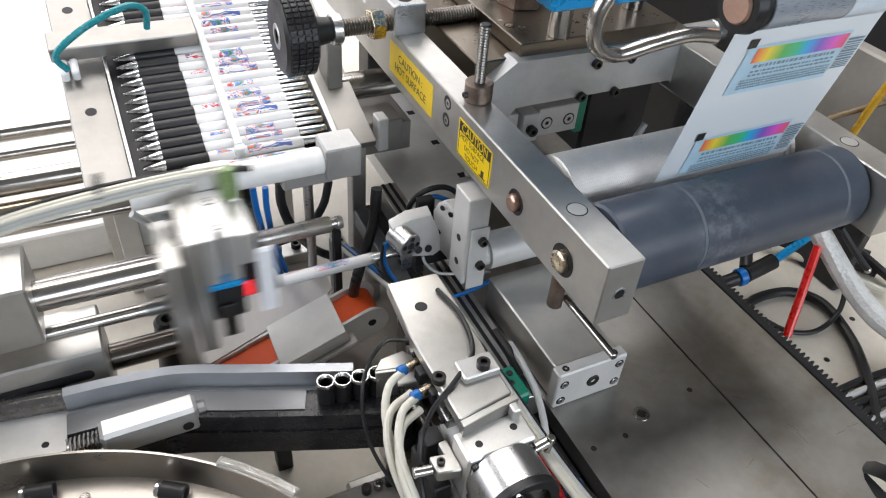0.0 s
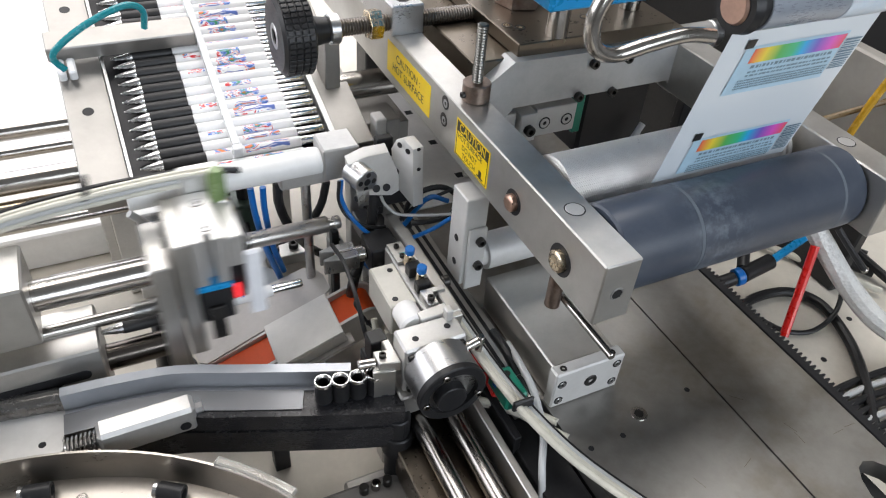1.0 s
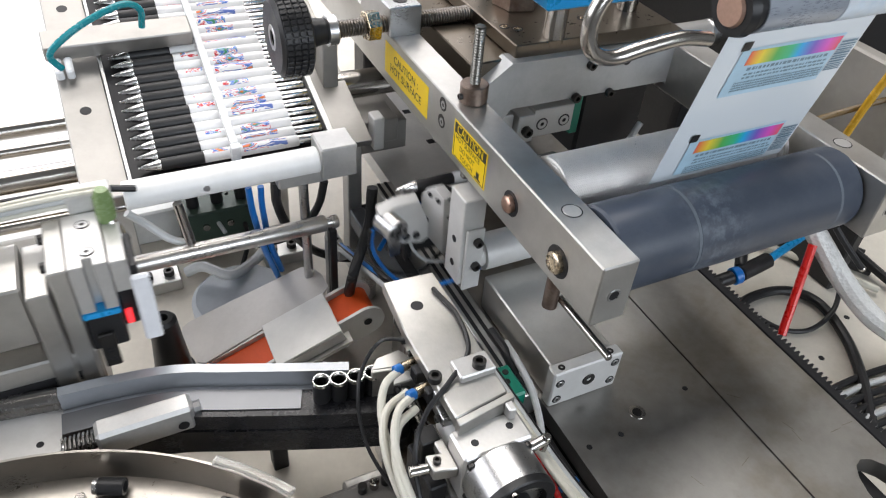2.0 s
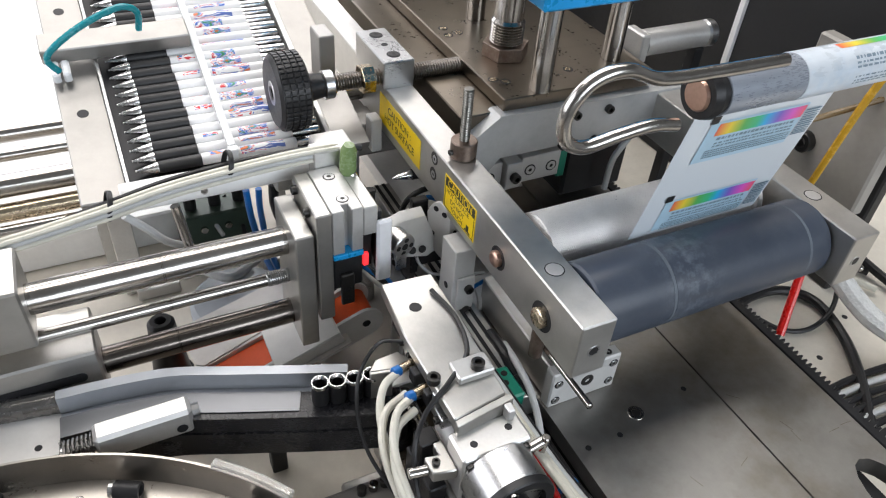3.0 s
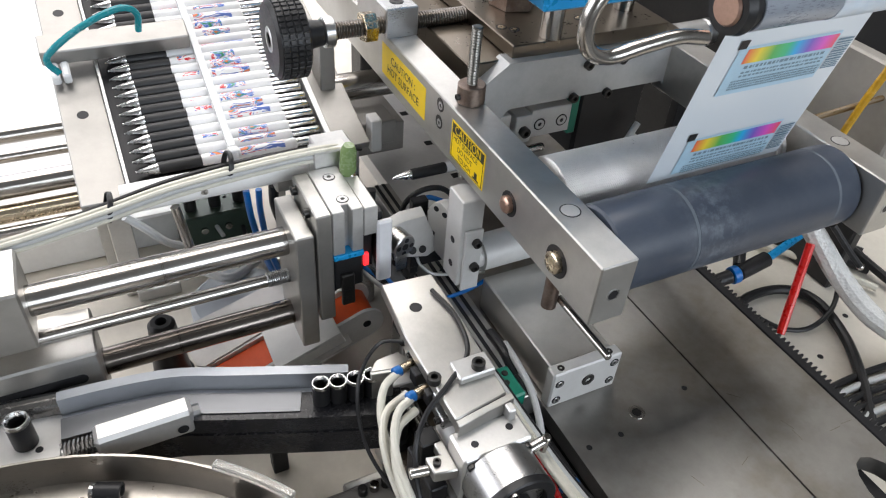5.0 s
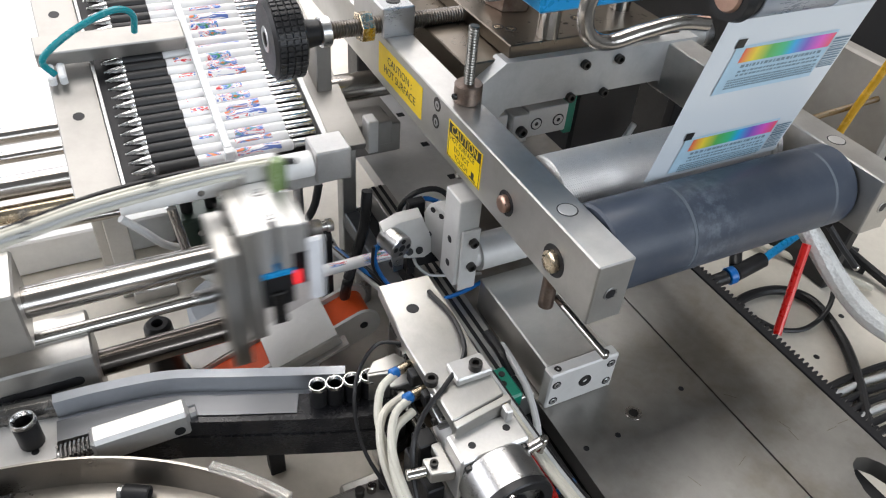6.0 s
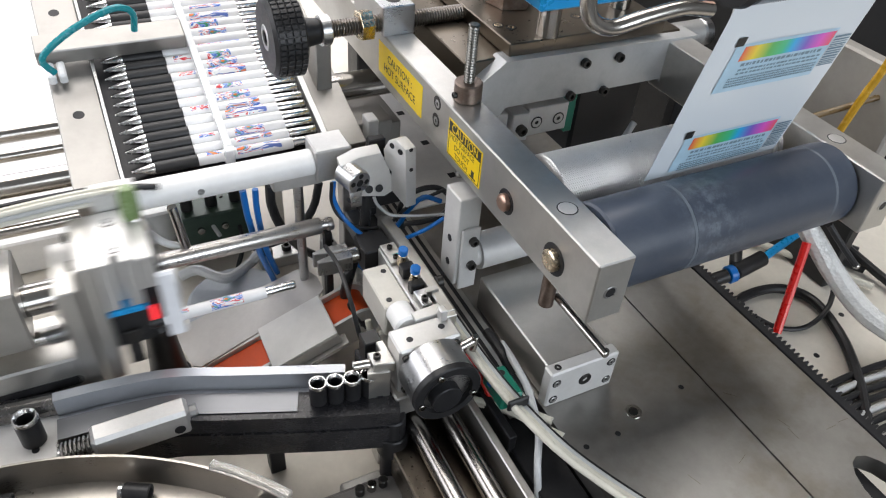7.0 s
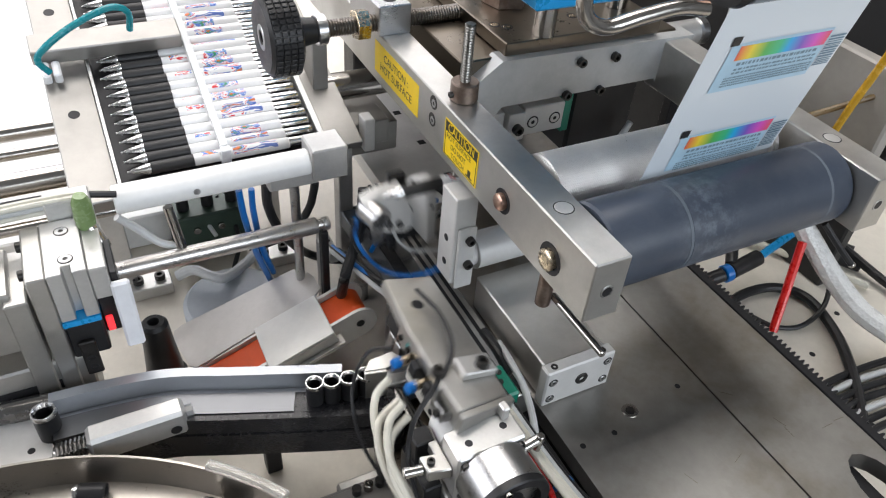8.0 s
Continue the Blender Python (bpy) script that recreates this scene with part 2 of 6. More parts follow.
TARNISH = surface("tarnished_dark_shaft", (0.17, 0.15, 0.135), 0.22, 1.0, 300, (1, 12, 12), 0.2, 0.03, 0.5, 0.08, stain_col=(0.08, 0.07, 0.06))
# one track metal in two tones: window reflection coloured in, front rail dimmed
TRACK_LIT = surface("track_metal_lit", (0.42, 0.44, 0.47), 0.34, 0.5, 300, (2, 6, 6), 0.05, 0.02, 0.2, 0.06)
TRACK_DIM = surface("track_metal_dim", (0.17, 0.175, 0.185), 0.36, 1.0, 300, (2, 6, 6), 0.04, 0.0, 0.1, 0.04, smudge=0.03)
PALE = surface("pale_blasted_aluminium", (0.6, 0.595, 0.58), 0.5, 0.25, 400, var=0.05, bump=0.05, stain=0.3, stain_col=(0.42, 0.39, 0.35))
INK = surface("black_print", (0.012, 0.012, 0.012), 0.45, 0.0, 300, var=0.1, bump=0)

# ---- room: out of view, added so metals reflect dark walls and bright openings ----
def room():
    def slab(name, a, b, material, label):
        bm = B()
        box(bm, a, b, 0)
        return solo(name, bm, material, (0, 0, a[2]), label, name.split("_")[0], kind="structure")
    slab("floor", (-2500, -3000, -960), (3500, 3500, -900), CONCRETE, "unseen grey floor added below the machine")
    slab("ceiling", (-2500, -3000, 2350), (3500, 3500, 2410), WALLPAINT, "unseen grey ceiling added to shape reflections")
    slab("wall_east", (3500, -3000, -900), (3560, 3500, 2350), WALLPAINT, "unseen grey wall added to shape reflections")
    for name, lo, hi, fixed in (("wall_west", -3000, 3500, -2500), ("wall_north", -2500, 3500, 3500), ("wall_south", -2500, 3500, -3060)):
        bm = B()
        a, b = {"wall_west": (-600, 3000), "wall_north": (-1200, 2000), "wall_south": (-650, 2450)}[name]
        for u0, u1, z0, z1 in ((lo, a, -900, 2350), (b, hi, -900, 2350), (a, b, -900, 400), (a, b, 2200, 2350)):
            if name == "wall_west":
                box(bm, (fixed - 60, u0, z0), (fixed, u1, z1), 0)
            else:
                box(bm, (u0, fixed, z0), (u1, fixed + 60, z1), 0)
        solo(name, bm, WALLPAINT, (0, 0, -900), "unseen grey wall added round a window opening", "wall", kind="structure")
    # unseen housings added to carry the overhead fill
    for y in (1100, 2600):
        bm = B()
        box(bm, (-1040, y - 490, 2300), (2040, y + 490, 2350), 4)
        solo("overhead_fill_panel", bm, WHITE, (500, y, 2350), "unseen white panel added above the overhead fill light", "lamp", "ceiling lamps")


room()


# ---- machine bed and base plate ----
def bed():
    bm = B()
    box(bm, (-900, -250, -130), (1100, 1400, -100), 3)
    solo("machine_bed", bm, BEIGE, (0, 300, -130), "beige painted steel machine bed with oil stains", "machine bed", kind="structure")
    bm = B()
    box(bm, (-880, -230, -900), (1080, 1380, -131), 3)
    solo("machine_cabinet", bm, BEIGE, (0, 300, -900), "beige painted machine base cabinet", "cabinet", kind="structure")


bed()


def base_plate():
    t = thing("base_plate", (340, 300, -15), "worn ground steel base plate with scratches", "base plate", kind="structure")
    bm = B()
    prism(bm, [(234, -120), (360.7, -120), (360.7, 499), (234, 499)], -15, 0, "z", 0)
    part("plate_panel", bm, STEEL, t)
    bm = B()
    arch = [(362.2, -120), (398, -120), (398, 96)]
    for i in range(9):
        a = math.pi - math.pi * i / 8
        arch.append((416 + 18 * math.cos(a), 96 + 34 * math.sin(a)))
    arch += [(434, -120), (441, -120), (441, 640), (362.2, 640)]
    prism(bm, arch, -15, 0, "z", 0)
    part("plate_panel", bm, STEEL, t)
    # rear stretch of the plate in a paler colour
    bm = B()
    prism(bm, [(234, 500), (361.0, 500), (361.0, 730), (234, 730)], -15, 1, "z", 0.4)
    rear = part("rear_plate", bm, surface("pale_plate_metal", (0.72, 0.71, 0.69), 0.5, 0.3, 300, var=0.05, bump=0.03, stain=0.2), t, "pale rear plate with square holes")
    for y in (538, 603, 669):
        bm = B()
        box(bm, (300, y - 4, 1), (308, y + 4, 1.2), 0)
        part("drilled_hole", bm, BLACKSTEEL, rear)
    # plinth coloured near-black so the seam above it looks shaded
    bm = B()
    box(bm, (270, -60, -100), (425, 640, -16), 1)
    part("plinth", bm, BLACKSTEEL, t, "dark plinth under the plate")
    p = (293.1, 223.5, -0.0)
    bm = B()
    cyl(bm, (p[0], p[1], 0), (p[0], p[1], 0.8), 6.2, 24, 0.3, 3.6)
    part("washer", bm, CHROME, t)
    bm = B()
    cyl(bm, (p[0], p[1], 0), (p[0], p[1], 0.4), 3.4, 20, 0.1)
    part("screw", bm, BOLT, t)
    for q in ((271.2, 212.6, 0.0), (341.0, 227.8, 0.0), (244.3, 212.3, 0.0)):
        bm = B()
        cyl(bm, (q[0], q[1], 0), (q[0], q[1], 0.25), 2.1, 16, 0.05)
        part("drilled_hole", bm, BLACKSTEEL, t)
    for q in ((338.4, 160.8, 0.0), (419.5, 154.9, -0.0), (389.2, 171.6, 0.0), (389.0, 162.3, -0.0), (432.4, 155.9, 0.0), (371.0, 207.6, 0.0), (296.8, 161.8, 0.0)):
        bm = B()
        box(bm, (-5, -0.16, 0), (5, 0.16, 0.08), 0, Matrix.Translation(V((q[0], q[1], 0))) @ Matrix.Rotation(q[0] * 1.7, 4, "Z"))
        part("scratch", bm, DARKSTEEL, t)
    # toothed rack on the plate's far edge
    r = thing("toothed_rack", (448, 300, -12), "black toothed steel rack along the plate edge", "rack")
    bm = B()
    box(bm, (442, -120, -12), (449, 640, 1), 0.4)
    part("rack_bar", bm, BLACKSTEEL, r)
    bm = B()
    y = -118.0
    while y < 636:
        prism(bm, [(449, y), (453.5, y + 0.8), (453.5, y + 2.2), (449, y + 3.0)], -11, 0.5, "z")
        y += 4.7
    tagged(part("teeth", bm, BLACKSTEEL, r), kind="stuff")


base_plate()


def guide_cylinder():
    """The flat guided cylinder that lies on the base plate's edge, with its end cap."""
    t = thing("pneumatic_cylinder", (265, 350, 0), "flat aluminium pneumatic cylinder with screwed end cap", "cylinder")
    bm = B()
    box(bm, (238, 262, 1), (290, 362, 33), 1)
    part("cylinder_body", bm, ALU_Y, t, "grey brushed profile body")
    bm = B()
    box(bm, (235, 252, 0), (293, 262, 35), 1.2)
    cap = part("end_cap", bm, PALE, t, "bright end cap")
    for x, z in ((241, 7), (241, 24), (287, 8), (287, 27)):
        bm = B()
        cyl(bm, (x, 252.2, z), (x, 251.7, z), 3.6, 20, 0.1)
        sc = part("counterbore", bm, BLACKSTEEL, cap)
        bm = B()
        cyl(bm, (x, 252, z), (x, 251.4, z), 2.6, 18, 0.2, 1.1)
        part("cap_screw", bm, ALU, cap)
    bm = B()
    cyl(bm, (266, 252.5, 18), (266, 251, 18), 5.2, 24, 0.3, 2.2)
    part("port", bm, BOLT, cap)
    for x in (243, 284):
        bm = B()
        cyl(bm, (x, 257, 34.8), (x, 257, 35.5), 2.6, 18, 0.2, 1.0)
        part("cap_screw", bm, BOLT, cap)
    # slotted rail beside it
    r = thing("slotted_rail", (226, 400, 0), "dark slotted aluminium rail beside the cylinder", "rail")
    bm = B()
    box(bm, (214, 262, -15), (232, 540, 8), 0.6)
    part("rail_body", bm, ALU_Y, r)
    for x in (217, 224):
        bm = B()
        box(bm, (x, 262, 8.0), (x + 3.2, 540, 8.4), 0)
        part("slot", bm, BLACKSTEEL, r)
    bm = B()
    box(bm, (203, 150, -60), (233, 545, -16), 1)
    solo("rail_beam", bm, BLACKSTEEL, (218, 400, -100), "dark steel support beam under the rail", "beam")
    bm = B()
    box(bm, (188, 374, -30), (202, 536, -12), 1)
    solo("side_plate", bm, surface("dark_grey_plate", (0.14, 0.15, 0.165), 0.35, 0.8, 200, var=0.15, stain=0.5), (195, 455, -30), "dark grey machined plate beside the rail", "plate")
    for x, y in ((195, 420), (195, 505)):
        bm = B()
        cyl(bm, (x, y, -100), (x, y, -30), 8, 20)
        solo("support_post", bm, ALU, (x, y, -100), "round steel post under the side plate", "post", "support posts")


guide_cylinder()


def text_mesh(words, size, material, name, thick=0.00005):
    c = bpy.data.curves.new(name, "FONT")
    c.body, c.size, c.align_x, c.align_y, c.space_line = words, size * K, "CENTER", "CENTER", 1.05
    c.extrude = thick
    tmp = new("tmp", c)
    dg = bpy.context.evaluated_depsgraph_get()
    me = bpy.data.meshes.new_from_object(tmp.evaluated_get(dg))
    bpy.data.objects.remove(tmp)
    bpy.data.curves.remove(c)
    me.name = name
    me.materials.clear()
    me.materials.append(material)
    return me


def lettering(words, size, parent, place, turn, stretch=1.0, material=None):
    """Text as a part, at a place in mm, turned by a rotation matrix."""
    ob = new("lettering", text_mesh(words, size, material or INK, "lettering"))
    ob.parent = parent
    ob.matrix_local = Matrix.Translation((Vector(place) - ORIGIN[parent]) * K) @ turn.to_4x4() @ Matrix.Diagonal((stretch, 1, 1, 1))
    return ob


# ---- the lifting press head ----
BEAM_SLOPE = 0.006


def rise(y):
    return BEAM_SLOPE * (y - 222)


def press_head():
    t = thing("stamping_press", (335, 400, 120), "aluminium press head frame with rollers and guide studs", "press")
    # side beams
    for x0, x1 in ((221, 246), (449, 474)):
        bm = B()
        prism(bm, [(221, 121), (221, 165), (900, 165 + rise(900)), (900, 121 + rise(900))], x0, x1, "x", 0.9)
        beam = part("side_beam", bm, ALU_Y, t)
        bm = B()
        cyl(bm, ((x0 + x1) / 2, 221.3, 142), ((x0 + x1) / 2, 220.6, 142), 4.6, 24, 0.2, 3.4)
        part("hole_rim", bm, ALU, beam)
        bm = B()
        cyl(bm, ((x0 + x1) / 2, 221.2, 142), ((x0 + x1) / 2, 220.8, 142), 3.5, 24, 0.05)
        part("threaded_hole", bm, BLACKSTEEL, beam)
        zt = 165 + rise(270)
        bm = B()
        cyl(bm, ((x0 + x1) / 2, 272, zt - 0.4), ((x0 + x1) / 2, 272, zt + 0.15), 6.6, 24, 0.05)
        part("hole_rim", bm, BLACKSTEEL, beam)
        bm = B()
        cyl(bm, ((x0 + x1) / 2, 272, zt - 0.2), ((x0 + x1) / 2, 272, zt + 0.35), 5.8, 24, 0.2)
        part("plug", bm, ALU_MATT, beam)
    # bolts and bores on the outer face
    b1, b2 = (221.0, 317.5, 142.0), (221.0, 259.9, 139.3)
    for b, r, mt in ((b1, 6.0, PINK), (b2, 7.2, BRASS)):
        # flat black disc paints the bore's inner shade round each pin
        bm = B()
        cyl(bm, (221.3, b[1], b[2]), (220.6, b[1], b[2]), r * 1.5, 30, 0.2)
        part("bore_shadow", bm, BLACKSTEEL, t)
        bm = B()
        spin(bm, (221, b[1], b[2]), (210, b[1], b[2]), [(0, r), (3.4, r), (4.6, r * 0.8), (5.0, r * 0.5), (5.0, 0)], 28)
        part("axle_pin", bm, mt, t)
    for p in ((221.0, 422.3, 158.5), (221.0, 422.9, 144.2)):
        bm = B()
        cyl(bm, (221.2, p[1], p[2]), (220.7, p[1], p[2]), 5.4, 26, 0.1)
        part("bore", bm, BOLT, t)
        bm = B()
        cyl(bm, (221.0, p[1] - 0.6, p[2] - 0.4), (220.5, p[1] - 0.6, p[2] - 0.4), 3.2, 20, 0.1, 1.5)
        part("screw_head", bm, ALU, t)
    # clamp block with adjusting screw
    y0, y1 = 521.0, 588.0
    zb = 165 + rise((y0 + y1) / 2)
    bm = B()
    box(bm, (219, y0, zb - 1), (247, y1, zb + 24), 1)
    blk = part("clamp_block", bm, ALU, t)
    for f in (0.2, 0.8):
        bm = B()
        cyl(bm, (233, y0 + (y1 - y0) * f, zb + 23.8), (233, y0 + (y1 - y0) * f, zb + 24.3), 6, 24, 0.1)
        part("counterbore", bm, BLACKSTEEL, blk)
        bm = B()
        cyl(bm, (233, y0 + (y1 - y0) * f, zb + 23.9), (233, y0 + (y1 - y0) * f, zb + 24.6), 4.6, 20, 0.1, 2.2)
        part("screw", bm, BOLT, blk)
    bm = B()
    cyl(bm, (233, (y0 + y1) / 2, zb + 23.8), (233, (y0 + y1) / 2, zb + 24.25), 3.0, 18, 0.05)
    part("drilled_hole", bm, BLACKSTEEL, blk)
    ya, za = y0 + 9, zb + 8
    bm = B()
    thread(bm, (176, ya, za), (296, ya, za), 7, 2.4)
    part("adjusting_screw", bm, surface("dark_thread", (0.2, 0.18, 0.16), 0.35, 1.0, 300, var=0.2), t)
    bm = B()
    hexa(bm, (201, ya, za), (212, ya, za), 12.5)
    part("hex_nut", bm, BRASS, t)
    bm = B()
    cyl(bm, (168, ya, za), (177, ya, za), 12, 28, 1)
    part("collar", bm, ALU, t)
    bm = B()
    spin(bm, (128, ya, za), (176, ya, za), [(24, 13), (32, 11), (42, 9.5), (42, 0)], 24)
    hub = part("knob_hub", bm, BLACKPL, t)
    bm = B()
    spin(bm, (126, ya, za), (160, ya, za), [(0, 8), (0, 27), (2.5, 30), (24, 30), (26, 27), (26, 12)], 48)
    knob = part("knob", bm, BLACKPL, t, "black knurled adjusting knob")
    bm = B()
    for i in range(44):
        a = 2 * math.pi * i / 44
        for k in range(4):
            m = Matrix.Translation(V((131.5 + k * 5.4, ya + 30.2 * math.cos(a), za + 30.2 * math.sin(a)))) @ Matrix.Rotation(a, 4, "X")
            box(bm, (-2.2, -1.4, -1.7), (2.2, 1.4, 1.7), 0.4, m)
    part("knurling", bm, BLACKPL, knob)
    bm = B()
    cyl(bm, (125.6, ya, za), (127, ya, za), 10, 28, 0.4, 6)
    part("knob_insert", bm, ALU, knob)
    # vertical stop stud with its collar and the post under it
    c = (237.3, 408.0, 166.0)
    zc = 165 + rise(c[1])
    bm = B()
    cyl(bm, (c[0], c[1], zc), (c[0], c[1], zc + 14), 10.2, 32, 0.8, 3.6)
    part("stud_collar", bm, RUSTY, t, "stained steel clamping collar")
    bm = B()
    socket_screw(bm, (c[0] - 10, c[1] - 1, zc + 5.6), (-1, 0, 0), 2.3)
    part("collar_screw", bm, BOLT, t)
    bm = B()
    thread(bm, (c[0], c[1], 100), (c[0], c[1], zc + 56), 3.9, 2.0)
    part("threaded_stud", bm, surface("grey_thread", (0.24, 0.23, 0.21), 0.35, 1.0, 300, var=0.15), t)
    px, py = 229, 372
    bm = B()
    box(bm, (px - 16, py - 11, 34), (px + 2, py + 12, 114), 0.8)
    post = part("stop_post", bm, PALE, t, "stepped aluminium stop post")
    bm = B()
    box(bm, (px - 13, py - 14, 30), (px + 2, py - 11.2, 88), 0.8)
    part("post_step", bm, PALE, post)
    for z in (54, 77):
        bm = B()
        socket_screw(bm, (px - 4, py - 14, z), (0, -1, 0), 3.6)
        part("cap_screw", bm, BOLT, post)
        bm = B()
        cyl(bm, (px - 16, py, z - 4), (px - 16.4, py, z - 4), 3, 16, 0.1)
        part("drilled_hole", bm, BLACKSTEEL, post)
    bm = B()
    spin(bm, (px + 2, py, 52), (px + 200, py, 52), [(0, 11), (6, 11), (6, 14.5), (190, 14.5), (190, 0)], 40)
    part("cross_tube", bm, PALE, t, "satin aluminium cross tube")
    # drop pin with a thin rod towards the operator
    bm = B()
    cyl(bm, (229, 268, 92), (229, 268, 122), 5, 24, 0.8)
    part("drop_pin", bm, RUSTY, t)
    bm = B()
    cyl(bm, (236, 268, 97), (236, 212, 97), 2.4, 18, 0.6)
    part("thin_rod", bm, CHROME, t)
    # rollers
    for name, b, r, mt, lab in (("knurled_roller", b1, 25.5, None, "satin knurled metal roller"), ("rubber_roller", b2, 29.0, RUBBER, "dark blue-grey rubber roller with worn bands")):
        bm = B()
        if name == "knurled_roller":
            spin(bm, (249, b[1], b[2]), (449, b[1], b[2]), [(0, 0), (0, 22), (1.5, r), (178, r), (178.2, r - 2), (181, r - 2), (181.2, r), (184, r), (184.2, r - 3), (187, r - 3), (187.2, r - 1), (191, r - 1), (191, 9), (200, 9)], 64)
            rl = part(name, bm, KNURL, t, lab)
        else:
            spin(bm, (247.5, b[1], b[2]), (449, b[1], b[2]), [(0, 0), (0, r - 1.5), (1.5, r), (56, r), (56.3, r - 0.35), (58.6, r - 0.35), (58.9, r), (178, r), (178.3, r - 0.35), (180, r - 0.35), (180.3, r), (198.5, r), (200, r - 1.5), (200, 0)], 64)
            rl = part(name, bm, mt, t, lab)
            for s in (57.4, 179.2):
                bm = B()
                spin(bm, (247.5 + s - 1.3, b[1], b[2]), (449, b[1], b[2]), [(0, r - 0.4), (0.1, r + 0.03), (2.4, r + 0.03), (2.5, r - 0.4)], 64)
                part("worn_band", bm, surface("pale_worn_rubber", (0.11, 0.13, 0.155), 0.6, 0, 300, var=0.2), rl)
    # heater plate with its chamfered front frame
    zt = 182
    bm = B()
    box(bm, (258, 452, 148), (470, 900, 170), 1)
    part("lower_platen", bm, DARKSTEEL, t, "dark oiled steel lower platen")
    bm = B()
    box(bm, (294, 448, 170.5), (446, 880, zt), 0.8)
    pl = part("upper_platen", bm, DARKSTEEL, t, "oiled dark steel upper platen")
    for p in ((310.7, 475.8, 182.0), (302.5, 482.7, 182.0), (316.2, 576.6, 182.0), (306.3, 588.8, 182.0), (375.1, 478.9, 182.0), (304.7, 573.6, 182.0)):
        bm = B()
        cyl(bm, (p[0], p[1], zt - 0.4), (p[0], p[1], zt + 0.3), 4.6, 22, 0.1, 3.4)
        part("counterbore", bm, BLACKSTEEL, pl)
        bm = B()
        cyl(bm, (p[0], p[1], zt - 0.4), (p[0], p[1], zt + 0.25), 3.3, 20, 0.1, 1.5)
        part("cap_screw", bm, BRASS, pl)
    n = (335.7, 522.9, 182.0)
    bm = B()
    hexa(bm, (n[0], n[1], zt), (n[0], n[1], zt + 12), 21)
    part("hex_nut", bm, RUSTY, t)
    bm = B()
    thread(bm, (n[0], n[1], zt + 12), (n[0], n[1], zt + 34), 15, 2.5)
    cyl(bm, (n[0], n[1], zt + 34), (n[0], n[1], 330), 13, 32)
    part("press_ram", bm, CHROME, t, "threaded press ram")
    for p in ((331.5, 455.3, 182.0), (347.1, 601.3, 182.0), (425.7, 486.0, 182.0)):
        bm = B()
        cyl(bm, (p[0], p[1], zt), (p[0], p[1], 360), 9, 32)
        part("guide_column", bm, CHROME, t)
    bm = B()
    prism(bm, [(262, 118), (262, 153), (288, 172), (480, 168), (480, 118), (455, 118), (447, 132), (292, 132), (280, 118)], 452, 470, "y", 0)
    bmesh.ops.translate(bm, vec=Vector((0, -0.012, 0)), verts=bm.verts)
    fr = part("front_frame", bm, surface("grey_cast_frame", (0.46, 0.465, 0.46), 0.42, 0.4, 400, var=0.06, bump=0.08, stain=0.4), t, "pale chamfered front frame")
    for p in ((362.4, 440.0, 160.6), (396.3, 440.0, 160.7), (353.3, 440.0, 132.6), (387.4, 440.0, 131.6)):
        bm = B()
        socket_screw(bm, (p[0], 440, p[2]), (0, -1, 0), 4.0)
        part("cap_screw", bm, BOLT, fr)
    for x0, x1, dy in ((275, 300, 0), (302, 318, -5), (320, 360, 0)):
        bm = B()
        box(bm, (x0, 446 + dy, 96), (x1, 462, 122), 0.8)
        c = part("clamp_bar", bm, PALE, t)
        for x in ([(x0 + x1) / 2] if x1 - x0 < 30 else [x0 + 9, x1 - 9]):
            bm = B()
            if dy:
                socket_screw(bm, (x, 446 + dy, 108), (0, -1, 0), 4.6)
                part("cap_screw", bm, BOLT, c)
                continue
            cyl(bm, (x, 446.2, 108), (x, 445.7, 108), 5.6, 24, 0.1)
            part("counterbore", bm, BLACKSTEEL, c)
            bm = B()
            cyl(bm, (x, 446, 108), (x, 445.3, 108), 4.4, 24, 0.2, 1.9)
            part("cap_screw", bm, ALU_MATT, c)
    bm = B()
    box(bm, (364, 452, 88), (372, 470, 124), 0.5)
    part("green_strip", bm, GREEN, t)
    # plain black block behind the knurled roller
    bm = B()
    box(bm, (375, 455, 60), (446, 500, 128), 3)
    part("rear_black_block", bm, BLACKPL, t, "black block behind the knurled roller")
    # warning stickers on the outer face
    turn = Matrix(((0, 0, -1), (-1, 0, 0), (0, 1, 0)))
    for (p, q, words, zc, black) in (((221.0, 533.6, 157.4), (221.0, 447.4, 131.6), "CAUTION :\nHOT SURFACE", 145.5, False), ((221.0, 402.0, 155.2), (221.0, 352.1, 129.7), "CAUTION", 143.3, True)):
        bm = B()
        ya, yb = p[1], q[1]
        half = 14.5 if black else 13.6
        za, zb2 = zc + half, zc - half
        skew = BEAM_SLOPE * (yb - ya)
        prism(bm, [(ya, za - skew / 2), (yb, za + skew / 2), (yb, zb2 + skew / 2), (ya, zb2 - skew / 2)], 220.75, 221.05, "x")
        st = part("warning_sticker", bm, YELLOW, t, "yellow caution sticker with black lettering")
        ym = (ya + yb) / 2
        if not black:
            lettering(words, 9.6, st, (220.7, ym, zc), turn)
        else:
            w = abs(yb - ya)
            bm = B()
            box(bm, (220.6, ym - w * 0.47, zc + 5.6), (220.9, ym + w * 0.47, zc + 13.4), 0)
            part("sticker_band", bm, INK, st)
            lettering("CAUTION", 9.4, st, (220.55, ym, zc + 9.5), turn, 0.92, YELLOW)
            lettering("HOT SURFACE\nDO NOT\nTOUCH", 5.9, st, (220.7, ym + w * 0.06, zc - 4), turn, 0.95)
            bm = B()
            for e in ((-0.47, -0.455), (0.455, 0.47)):
                box(bm, (220.65, ym + w * e[0], zc - 13.8), (220.85, ym + w * e[1], zc + 13.8), 0)
